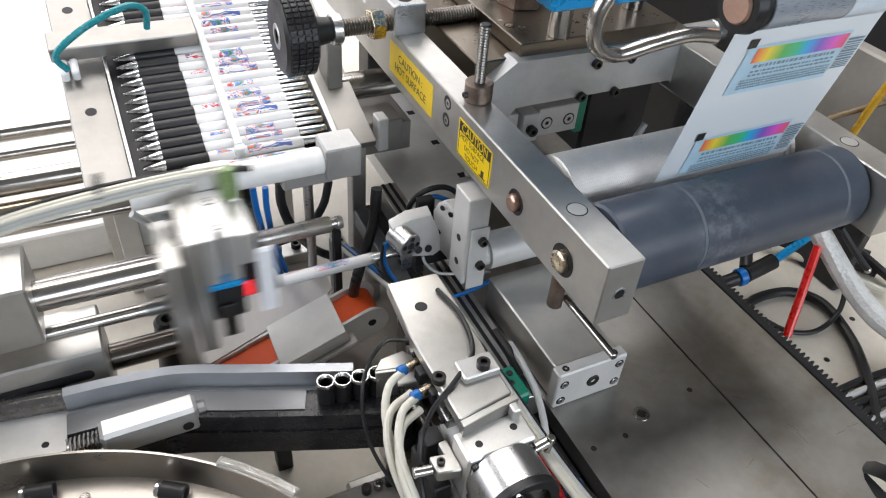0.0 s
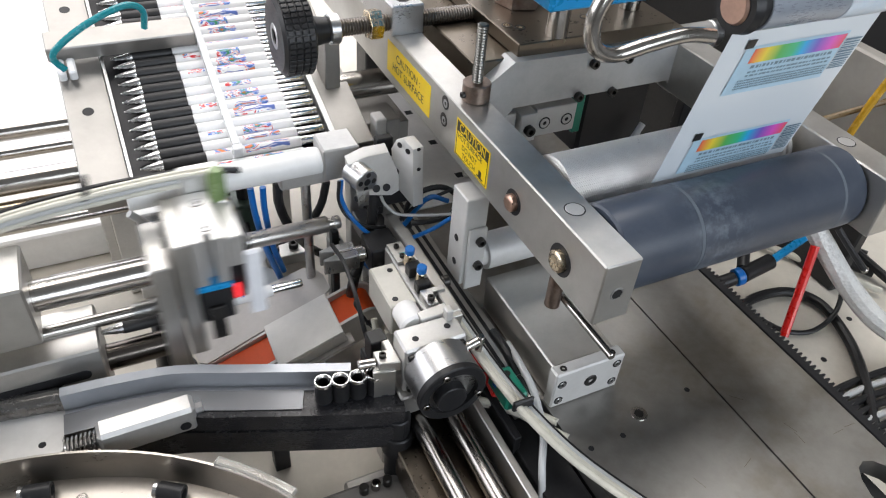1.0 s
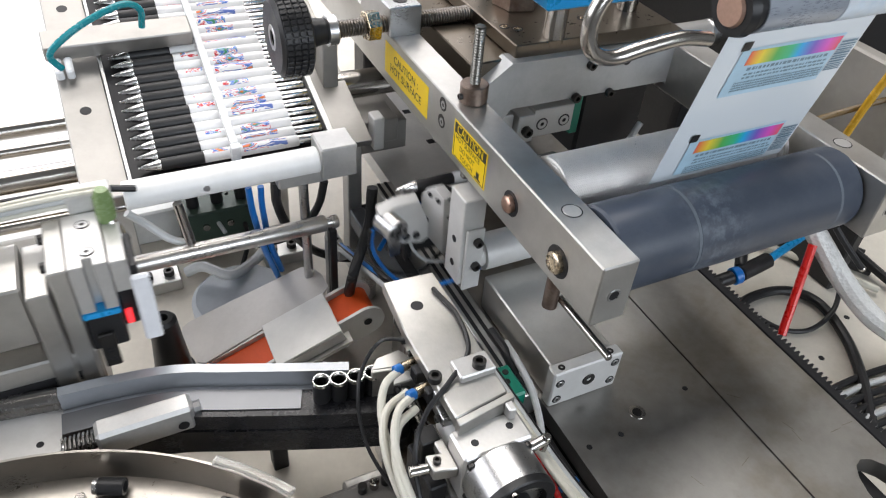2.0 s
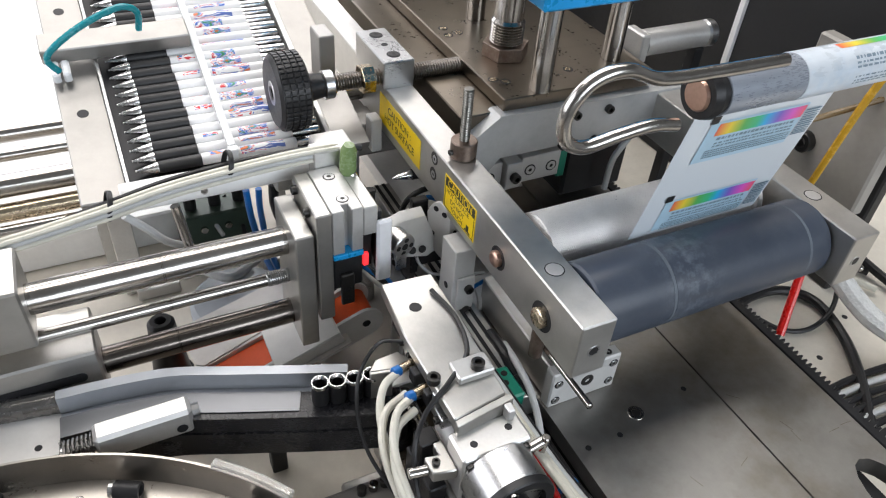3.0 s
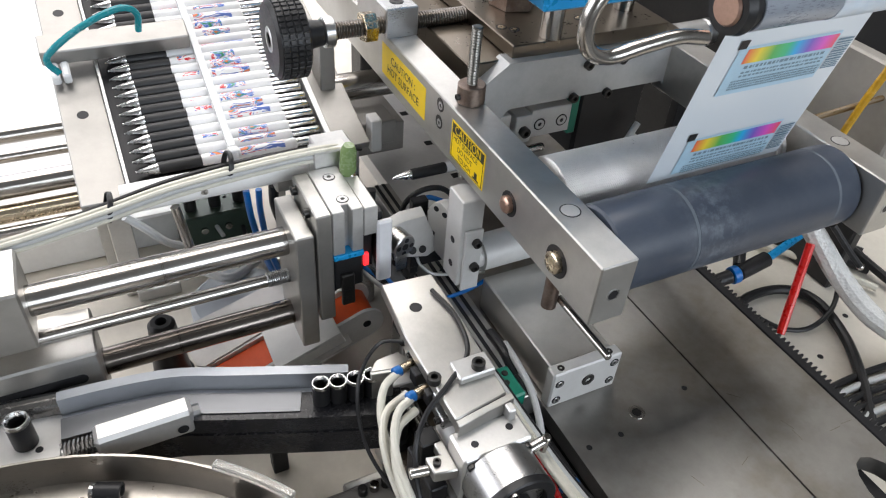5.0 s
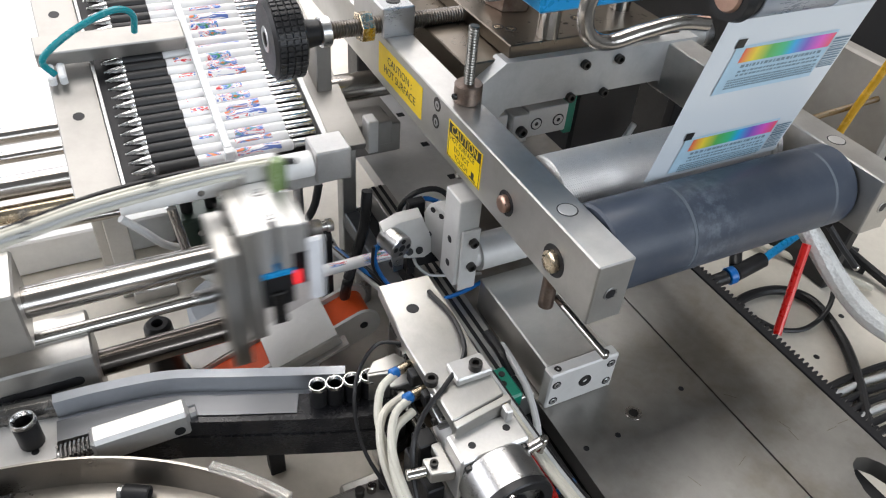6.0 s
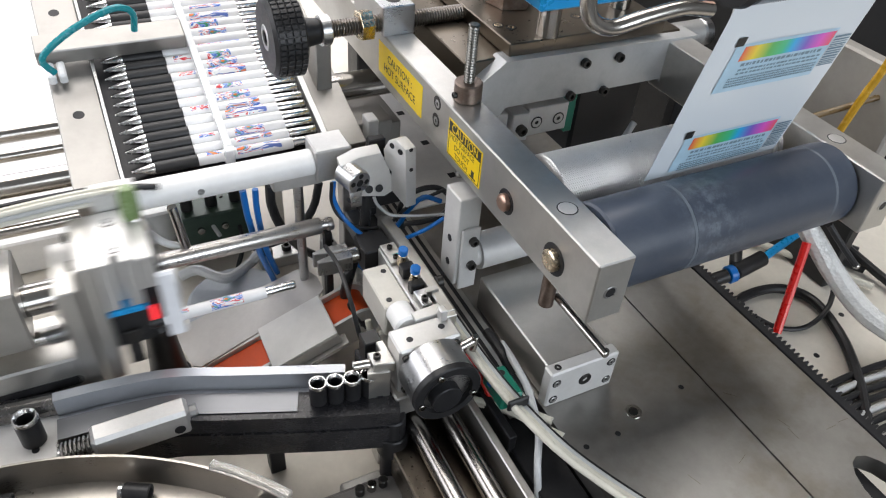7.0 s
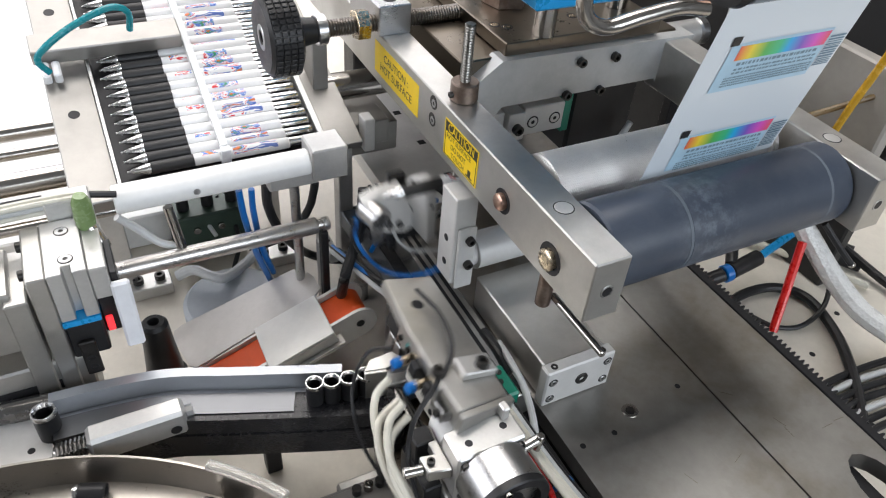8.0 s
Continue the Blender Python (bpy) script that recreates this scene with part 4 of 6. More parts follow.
# ---- the horizontal carriage with its gripper ----
def carriage():
    t = thing("gripper_carriage", (105, 415, 72), "sliding aluminium gripper carriage on polished rods", "carriage")
    for z, r, x1 in ((72, 10.6, 97), (38, 4.8, 97), (0, 10.0, 97)):
        bm = B()
        spin(bm, (-330, 415, z), (97, 415, z), [(0, 0), (0, r), (340, r), (340.3, r - 0.4), (341, r - 0.4), (341.3, r), (427, r), (427, 0)], 36)
        part("slide_rod", bm, TARNISH if z == 0 else CHROME, t)
    bm = B()
    thread(bm, (80, 415, 38), (97, 415, 38), 6, 1.6)
    part("rod_nut", bm, ALU, t)
    bm = B()
    box(bm, (97, 386, -14), (110.5, 440, 94), 1)
    a = part("end_plate", bm, ALU_Y, t, "thick end plate")
    bm = B()
    box(bm, (112.5, 386, 9), (124, 442, 109), 1)
    part("adapter_plate", bm, ALU_Y, t)
    bm = B()
    prism(bm, [(124.2, 386), (133, 386), (133, 394), (138.5, 394), (138.5, 386), (147, 386), (147, 442), (124.2, 442)], 71, 109.5, "z", 0.6)
    g = part("gripper_body", bm, ALU_MATT, t, "pale gripper body")
    for y in (400, 429):
        bm = B()
        cyl(bm, (136.5, y, 109.3), (136.5, y, 109.8), 4.6, 24, 0.1)
        part("counterbore", bm, BOLT, g)
        bm = B()
        cyl(bm, (136.5, y, 109.5), (136.5, y, 110.1), 3.8, 24, 0.1, 1.7)
        part("cap_screw", bm, ALU, g)
        bm = B()
        socket_screw(bm, (112.5, y + 3, 102), (-1, 0, 0), 3.6)
        part("cap_screw", bm, BOLT, a)
    bm = B()
    box(bm, (147.2, 386, 83), (158, 440, 108), 0.8)
    part("jaw_block", bm, ALU_MATT, g)
    bm = B()
    prism(bm, [(124, 384.5), (147, 384.5), (147, 420), (124, 420)], 66.5, 70.8, "z", 0.6)
    part("blue_strip", bm, SKYBLUE, t, "bright blue strip")
    bm = B()
    box(bm, (124.5, 387, 36), (147, 424, 66.3), 1.5)
    lower = part("jaw_housing", bm, BLACKPL, t, "black jaw housing")
    bm = B()
    box(bm, (129, 383, 22), (139, 386.8, 52), 0.8)
    part("cover", bm, BOLT, lower)
    for z in (29, 38):
        bm = B()
        cyl(bm, (134, 383.2, z), (134, 382.6, z), 2.6, 16, 0.1, 1.2)
        part("cap_screw", bm, BLACKPL, lower)
    bm = B()
    box(bm, (147.2, 394, 46), (157, 412, 82.5), 1)
    part("jaw", bm, BLACKSTEEL, t)
    bm = B()
    box(bm, (148.5, 390, 50), (153, 393.8, 62), 0.8)
    part("sensor_light", bm, glow("red_sensor_glow", (1.0, 0.04, 0.05), 0.9), t, "small glowing red sensor")
    bm = B()
    box(bm, (158.3, 388.5, 52), (162.5, 424, 100), 0.6)
    part("jaw_finger", bm, BLACKSTEEL, t)
    bm = B()
    box(bm, (157, 383, 37), (168.5, 388.2, 94.5), 1.8)
    part("finger_pad", bm, surface("milky_plastic_pad", (0.82, 0.83, 0.86), 0.35, 0, 200, var=0.05), t, "milky plastic finger pad")
    # top bracket, flow valve and cables
    bm = B()
    box(bm, (130, 442.5, 96), (158, 458, 122), 1)
    part("top_bracket", bm, ALU_MATT, t)
    bm = B()
    spin(bm, (152, 432, 108), (153, 430, 136), [(0, 0), (0, 6), (6, 6.5), (20, 6), (25, 4), (25, 0)], 16)
    part("flow_valve", bm, OLIVE, t, "translucent green flow valve")
    bm = B()
    cyl(bm, (159, 424, 92), (153, 431, 108.5), 5, 20, 1)
    part("valve_fitting", bm, CHROME, t)
    for k in range(6):
        bm = B()
        d, w = 3.6 * (k % 3), 4.4 * (k // 3)
        sweep(bm, [(150 - d, 447, 114), (152, 450 - w, 113 + d), (126, 450 - w, 115 + d), (80, 450 - w, 113 + d), (28, 450 - w, 108 + d), (-14, 450 - w, 100 + d), (-62, 450 - w, 92 + d), (-83, 450 - w, 89 + d), (-125, 450 - w, 79 + d)], 1.9, 8)
        part("air_hose", bm, (CREAM, GREYHOSE, CREAM)[k % 3], t)
    bm = B()
    sweep(bm, [(174, 462, 107), (142, 462, 114), (103, 462, 115), (70, 462, 114), (30, 462, 110), (-12, 462, 101), (-52, 462, 92), (-85, 462, 85), (-128, 462, 74)], 2.6, 8)
    part("black_cable", bm, BLACKPL, t)
    for p in ((70, 452, 118), (-13, 452, 103)):
        bm = B()
        cyl(bm, (p[0] - 1.8, 455, p[2] + 1), (p[0] + 1.8, 455, p[2]), 11, 20, 0.6, 9.8)
        part("cable_tie", bm, BLACKPL, t)
    return t


CARRIAGE = carriage()


def carriage_housing():
    t = thing("slide_housing", (-140, 415, -99), "pale aluminium housing of the carriage slide", "housing")
    for a, b in (((-330, 392, 50), (-73, 440, 98)), ((-330, 388, -26), (-42, 436, 37))):
        bm = B()
        box(bm, a, b, 1.5)
        part("housing_block", bm, ALU_Y, t)
    bm = B()
    prism(bm, [(-118 + 4 * math.cos(radians(a)), 17 + 4 * math.sin(radians(a))) for a in range(90, 271, 20)] + [(-56 + 4 * math.cos(radians(a)), 17 + 4 * math.sin(radians(a))) for a in range(-90, 91, 20)], 387.4, 388.2, "y")
    part("slot", bm, BLACKSTEEL, t)
    bm = B()
    box(bm, (-330, 395, -99), (-80, 430, -26), 1)
    part("pedestal", bm, ALU_MATT, t)
    # fixed rod in front of the guide tube
    r = thing("cross_rod", (60, 450, 40), "polished steel rod with clamped end", "rod")
    bm = B()
    spin(bm, (-64, 452, 48), (150, 452, 47), [(0, 0), (0, 6.8), (201, 6.8), (202, 6.2), (202, 4.2), (207, 4.2), (207, 5.6), (211, 5.6), (212, 5), (212, 0)], 32)
    part("rod", bm, surface("satin_round_bar", (0.5, 0.48, 0.46), 0.3, 0.9, 300, (1, 14, 14), 0.08, 0.03, 0.2), r)
    bm = B()
    box(bm, (140, 448, -99), (146, 456, 40.5), 0.8)
    part("stand", bm, BLACKSTEEL, r)


carriage_housing()


# ---- the chute and the orange conveyor ----
def conveyor():
    SHEET = surface("brushed_stainless_sheet", (0.52, 0.5, 0.475), 0.42, 0.55, 300, (1, 12, 1), 0.1, 0.05, 0.3)
    HOOD = surface("bright_bent_sheet", (0.74, 0.73, 0.7), 0.45, 0.2, 300, (1, 8, 1), 0.05, 0.03, 0.2)
    M = Matrix.Translation(V((53, 427, -71))) @ Matrix.Rotation(-math.atan2(30, 80), 4, "Y")
    t = thing("belt_conveyor", (90, 428, -99), "small inclined conveyor with an orange belt", "conveyor")
    L = 112

    def slab(name, a, b, mt, bev=0.8, label="", par=None):
        bm = B()
        box(bm, a, b, bev, M)
        return part(name, bm, mt, par or t, label)

    def rounded(r, lo, hi, y0, y1):
        bm = B()
        arc = [(L + r * math.sin(math.pi * i / 14), r * math.cos(math.pi * i / 14)) for i in range(1, 14)]
        prism(bm, [(-46, hi), (L, r)] + arc + [(L, -r), (-46, lo)], y0, y1, "y")
        bmesh.ops.transform(bm, matrix=M, verts=bm.verts)
        return bm
    part("belt", rounded(10, -10, 10, -15.5, 14), ORANGE, t, "orange conveyor belt")
    for y, flag in ((-19.5, True), (14.8, False)):
        wall = part("side_wall", rounded(15, -16, 13, y, y + 3), HOOD, t, "pale sheet side wall")
        if flag:
            for u, w in ((78, -5), (L, 0)):
                bm = B()
                cyl(bm, (u, y - 0.3, w), (u, y + 0.5, w), 3.6, 18, 0.05)
                bmesh.ops.transform(bm, matrix=M, verts=bm.verts)
                part("drilled_hole", bm, BLACKSTEEL, wall)
    hood = slab("hood", (31, -30, 16.5), (90, 19, 18.5), HOOD, 0.8, "bright bent hood")
    slab("hood_lip", (31, -30, 6), (90, -28.4, 16.4), HOOD, 0.5, par=hood)
    slab("hood_flange", (30, -34, 4), (94, -22, 5.6), SHEET, 0.4, par=hood)
    for u in (0, 70):
        bm = B()
        x, z = 50 + u * 0.94, -88 + u * 0.35
        box(bm, (x - 5, 420, -99), (x + 5, 434, z), 0.8)
        part("leg", bm, ALU_MATT, t)
    # drop tray leaning on the far side wall
    t = thing("drop_tray", (60, 460, -99), "bent stainless steel drop tray", "tray")
    bm = B()
    prism(bm, [(-24, 15.5), (90, 21), (96, 25), (96, 42), (91, 56), (82, 63), (-26, 70), (-34, 68), (-37, 60), (-30, 21)], 13.6, 15, "z")
    bmesh.ops.transform(bm, matrix=M, verts=bm.verts)
    part("tray_sheet", bm, SHEET, t)
    for x, z in ((30, -68), (110, -40)):
        bm = B()
        box(bm, (x - 4, 470, -99), (x + 4, 478, z), 0.6)
        part("tray_stand", bm, ALU_MATT, t)
    # black holder that takes the pen's grip
    t = thing("black_stop_cone", (0, 440, -60), "black plastic pen holder cone beside the tray", "stop")
    bm = B()
    spin(bm, (1, 444, -62), (1, 444, 22), [(0, 0), (0, 15), (34, 12), (56, 10.5), (59, 8), (59, 4.5), (50, 4.5), (50, 0)], 32)
    part("cone_body", bm, BLACKPL, t)
    bm = B()
    cyl(bm, (1, 444, -99), (1, 444, -62.2), 17, 32, 1)
    part("cone_foot", bm, BLACKPL, t)


conveyor()


# ---- the curved sleeve track ----
TRACK = [(-230, 392), (-150, 386), (-72, 376), (-40, 374), (0, 368), (40, 353), (82, 337), (112, 326), (146, 315)]


def ribbon(bm, path, o0, o1, z0, z1, per=6):
    """A bar that follows a plan curve between two offsets and two heights."""
    pts = smooth_path([(x, y, 0) for x, y in path], per)
    rows = []
    for i, c in enumerate(pts):
        w = (pts[min(i + 1, len(pts) - 1)] - pts[max(i - 1, 0)]).normalized()
        nrm = Vector((-w.y, w.x, 0))
        rows.append([bm.verts.new((c + nrm * o + Vector((0, 0, z))) * K) for o, z in ((o0, z0), (o1, z0), (o1, z1), (o0, z1))])
    for a, b in zip(rows, rows[1:]):
        for k in range(4):
            bm.faces.new((a[k], b[k], b[(k + 1) % 4], a[(k + 1) % 4]))
    bm.faces.new(rows[0])
    bm.faces.new(rows[-1][::-1])
    return bm


def sleeve(at, group="sleeves in the track", f=1.0):
    t = thing("grip_sleeve", at, "small black sleeve with a silver rim", "sleeve", group)
    x, y, z = at
    bm = B()
    cyl(bm, (x, y, z), (x, y, z + 17 * f), 6.0 * f, 24, 0.4, 4.2 * f)
    part("sleeve_body", bm, BLACKPL, t)
    bm = B()
    spin(bm, (x, y, z + 17 * f), (x, y, z + 40), [(u * f, w * f) for u, w in ((0, 6.3), (1.4, 6.3), (2.4, 5.8), (2.4, 5.2), (0.2, 4.2), (0, 6.3))], 24)
    part("sleeve_rim", bm, PENTIP, t, "silver rim")
    return t


def track():
    t = thing("sleeve_track", (20, 360, -99), "curved aluminium sleeve track with black front wall", "track")
    main = TRACK[2:]
    bm = B()
    ribbon(bm, main[:-1], -6, 1.5, -6, 22)
    part("back_rail", bm, TRACK_LIT, t)
    bm = B()
    ribbon(bm, main[:-1], -13, -6.2, -8, 7)
    part("groove_floor", bm, TRACK_LIT, t)
    bm = B()
    ribbon(bm, main[:5], -30, -13.2, -10, 12)
    part("front_rail", bm, TRACK_DIM, t)
    BLACKWALL = surface("black_anodised_wall", (0.014, 0.014, 0.016), 0.25, 0.0, 300, (1, 1, 6), var=0.25, bump=0.04, stain=0.4, stain_col=(0.05, 0.05, 0.05))
    bm = B()
    ribbon(bm, main[4:], -30, -13.2, -20, 11)
    part("pocket_block", bm, BLACKWALL, t, "black pocket block under the sleeves")
    bm = B()
    ribbon(bm, main[1:], -35, -30.2, -4, 11)
    part("front_wall", bm, BLACKWALL, t, "black anodised front wall")
    bm = B()
    ribbon(bm, main[1:], -36, -30.2, -27, -4.6)
    part("lower_wall", bm, BLACKWALL, t)
    bm = B()
    ribbon(bm, TRACK[:3], -36, 8, -10, 4)
    feed = part("feed_rail", bm, PALE, t, "pale blasted feed rail")
    bm = B()
    cyl(bm, (-88, 350, 3.8), (-88, 350, 4.2), 2.4, 18, 0.05)
    part("drilled_hole", bm, BLACKSTEEL, feed)
    bm = B()
    sweep(bm, [(x, y + 4, 9) for x, y in TRACK[:3]], 8, 14)
    part("feed_tube", bm, surface("dark_feed_tube", (0.25, 0.24, 0.23), 0.25, 0.9, 200, var=0.1), t)
    for x, y in ((-40, 362), (60, 338)):
        bm = B()
        box(bm, (x - 6, y + 3, -99), (x + 6, y + 15, -10), 0.8)
        part("leg", bm, BLACKSTEEL, t)
    bm = B()
    prism(bm, [(119.5, 303.5), (134.5, 300.5), (150, 303.5), (144, 313.5), (127, 312)], 33, 36, "z", 0.5)
    es = part("end_stop", bm, ALU_Y, t, "bent end stop over the sleeves")
    bm = B()
    prism(bm, [(119.5, 300.6), (134.5, 297.6), (134.5, 300.3), (119.5, 303.3)], -12, 36, "z", 0.5)
    flap = part("stop_plate", bm, ALU_Y, es)
    bm = B()
    prism(bm, [(125, 299.2), (129.4, 298.3), (129.6, 299), (125.2, 299.9)], -6, 12, "z", 0.2)
    part("slot", bm, BLACKSTEEL, flap)
    for z in (-1, 7):
        bm = B()
        socket_screw(bm, (127.2, 298.9, z), (-0.2, -1, 0), 2.3)
        part("cap_screw", bm, BOLT, flap)
    # clamp block and spring
    a = (-30.3, 324.3, 20.0)
    M = Matrix.Translation(V((a[0] + 6, a[1] + 11, 11))) @ Matrix.Rotation(math.radians(1), 4, "Z")
    k = thing("spring_clamp", (a[0], a[1], -10), "small aluminium clamp block with coil spring", "clamp")
    bm = B()
    box(bm, (-30, -8, -11), (30, 8, 11), 2.5, M)
    blk = part("clamp_block", bm, ALU_MATT, k)
    bm = B()
    cyl(bm, (22, -8.2, -3), (22, -8.7, -3), 3.6, 20, 0.1)
    bmesh.ops.transform(bm, matrix=M, verts=bm.verts)
    part("drilled_hole", bm, BLACKSTEEL, blk)
    bm = B()
    cyl(bm, (30, 0, 2), (35, 0, 2), 4.4, 8, 0.4)
    bmesh.ops.transform(bm, matrix=M, verts=bm.verts)
    part("screw", bm, ALU, blk)
    bm = B()
    sweep(bm, [(-31 - i * 0.32, 6.5 * math.cos(i * 0.785), 6.5 * math.sin(i * 0.785)) for i in range(58)], 1.0, 6, 1)
    bmesh.ops.transform(bm, matrix=M, verts=bm.verts)
    part("coil_spring", bm, surface("spring_wire", (0.3, 0.29, 0.28), 0.3, 1.0), k)
    bm = B()
    cyl(bm, (-50, 0, 0), (-30, 0, 0), 4, 16)
    bmesh.ops.transform(bm, matrix=M, verts=bm.verts)
    part("spring_pin", bm, ALU, k)
    return [sleeve((x, y, 11.2)) for x, y in ((87.6, 312.2), (98.9, 309.6), (110.5, 307.6), (122.2, 306.2))]


SLEEVES = track()


# ---- the bowl feeder ----
def bowl():
    p, q, r = [Vector(v) for v in ((-107.1, 332.8, 20.0), (-45.4, 315.7, 20.0), (46.6, 241.2, 20.0))]
    ax, ay, bx, by, cx, cy = p.x, p.y, q.x, q.y, r.x, r.y
    d = 2 * (ax * (by - cy) + bx * (cy - ay) + cx * (ay - by))
    ux = ((ax * ax + ay * ay) * (by - cy) + (bx * bx + by * by) * (cy - ay) + (cx * cx + cy * cy) * (ay - by)) / d
    uy = ((ax * ax + ay * ay) * (cx - bx) + (bx * bx + by * by) * (ax - cx) + (cx * cx + cy * cy) * (bx - ax)) / d
    R = math.hypot(ax - ux, ay - uy)
    t = thing("bowl_feeder", (ux, uy, -100), "stainless vibratory bowl feeder with black sleeves inside", "feeder")
    sheet = surface("dull_stainless_bowl", (0.46, 0.43, 0.39), 0.3, 1.0, 300, (1, 1, 8), 0.08, 0.03, 0.2, 0.05)
    bm = B()
    spin(bm, (ux, uy, -100), (ux, uy, 100), [(20, R - 4), (118, R - 1.2), (120, R - 0.8), (120, R + 0.8), (118, R + 1.2), (20, R - 2)], 120)
    part("outer_wall", bm, sheet, t)
    bm = B()
    spin(bm, (ux, uy, -100), (ux, uy, 100), [(94, R - 2), (95, R - 2), (94, R - 22), (96.5, R - 22.4), (96.5, R - 24), (66, R - 25), (65, R - 46), (67.5, R - 46.4), (67.5, R - 48), (42, R - 49), (38, 0)], 120)
    part("spiral_ledge", bm, sheet, t)
    bm = B()
    cyl(bm, (ux, uy, -99.5), (ux, uy, -62), R * 0.8, 60, 2)
    part("drive_base", bm, BLACKPL, t)
    out = []
    first = Vector((-23.4, 300.6, -6.0))
    a0, step = math.atan2(first.y - uy, first.x - ux), 80.0 / (R - 13)
    for k in range(-2, 6):
        a = a0 + k * step
        x, y = ux + (R - 13) * math.cos(a), uy + (R - 13) * math.sin(a)
        s = thing("loose_sleeve", (x, y, -5), "black sleeve with silver rim lying in the bowl", "sleeve", "sleeves in the bowl")
        u = Vector((-math.sin(a), math.cos(a), 0))
        c = Vector((x, y, 1.2))
        bm = B()
        cyl(bm, c - u * 8, c + u * 8, 5.6, 24, 0.4, 3.6)
        part("sleeve_body", bm, BLACKPL, s)
        bm = B()
        cyl(bm, c + u * 8, c + u * 11, 5.2, 24, 0.4, 3.9)
        part("sleeve_rim", bm, PENTIP, s, "silver rim")
        out.append((s, Vector((ux, uy, 0)), R - 13))
    for k, px in enumerate((70, 92, 110)):
        a = math.radians(px)
        bm = B()
        m = Matrix.Translation(V((ux + (R - 27) * math.cos(a), uy + (R - 24) * math.sin(a), 0))) @ Matrix.Rotation(a, 4, "Z")
        box(bm, (-2, -11, -4), (2, 11, 4), 0.8, m)
        w = part("wiper", bm, ALU, t)
        bm = B()
        cyl(bm, (0, 0, 3.5), (0, 0, 9), 3.2, 16, 0.8)
        bmesh.ops.transform(bm, matrix=m, verts=bm.verts)
        part("wiper_screw", bm, CHROME, w)
    a = math.atan2(cy - uy, cx - ux)
    bm = B()
    sweep(bm, [(ux + (R + 2) * math.cos(a + v), uy + (R + 2) * math.sin(a + v), 21) for v in (0.01, 0.09, 0.17, 0.25)], 4, 12, 6, (3.2, 2.6))
    clear = surface("cloudy_clear_plastic", (0.85, 0.83, 0.78), 0.12, 0, 160, var=0.1, bump=0.5, stain=0.5, stain_col=(0.5, 0.33, 0.15), stain_scale=60)
    clear.node_tree.nodes["Principled BSDF"].inputs["Transmission Weight"].default_value = 0.75
    part("edge_guard", bm, clear, t, "cloudy clear plastic edge guard")
    return out


BOWL_SLEEVES = bowl()


# ---- the swing arm on its slide ----
SWING_HOSES = []


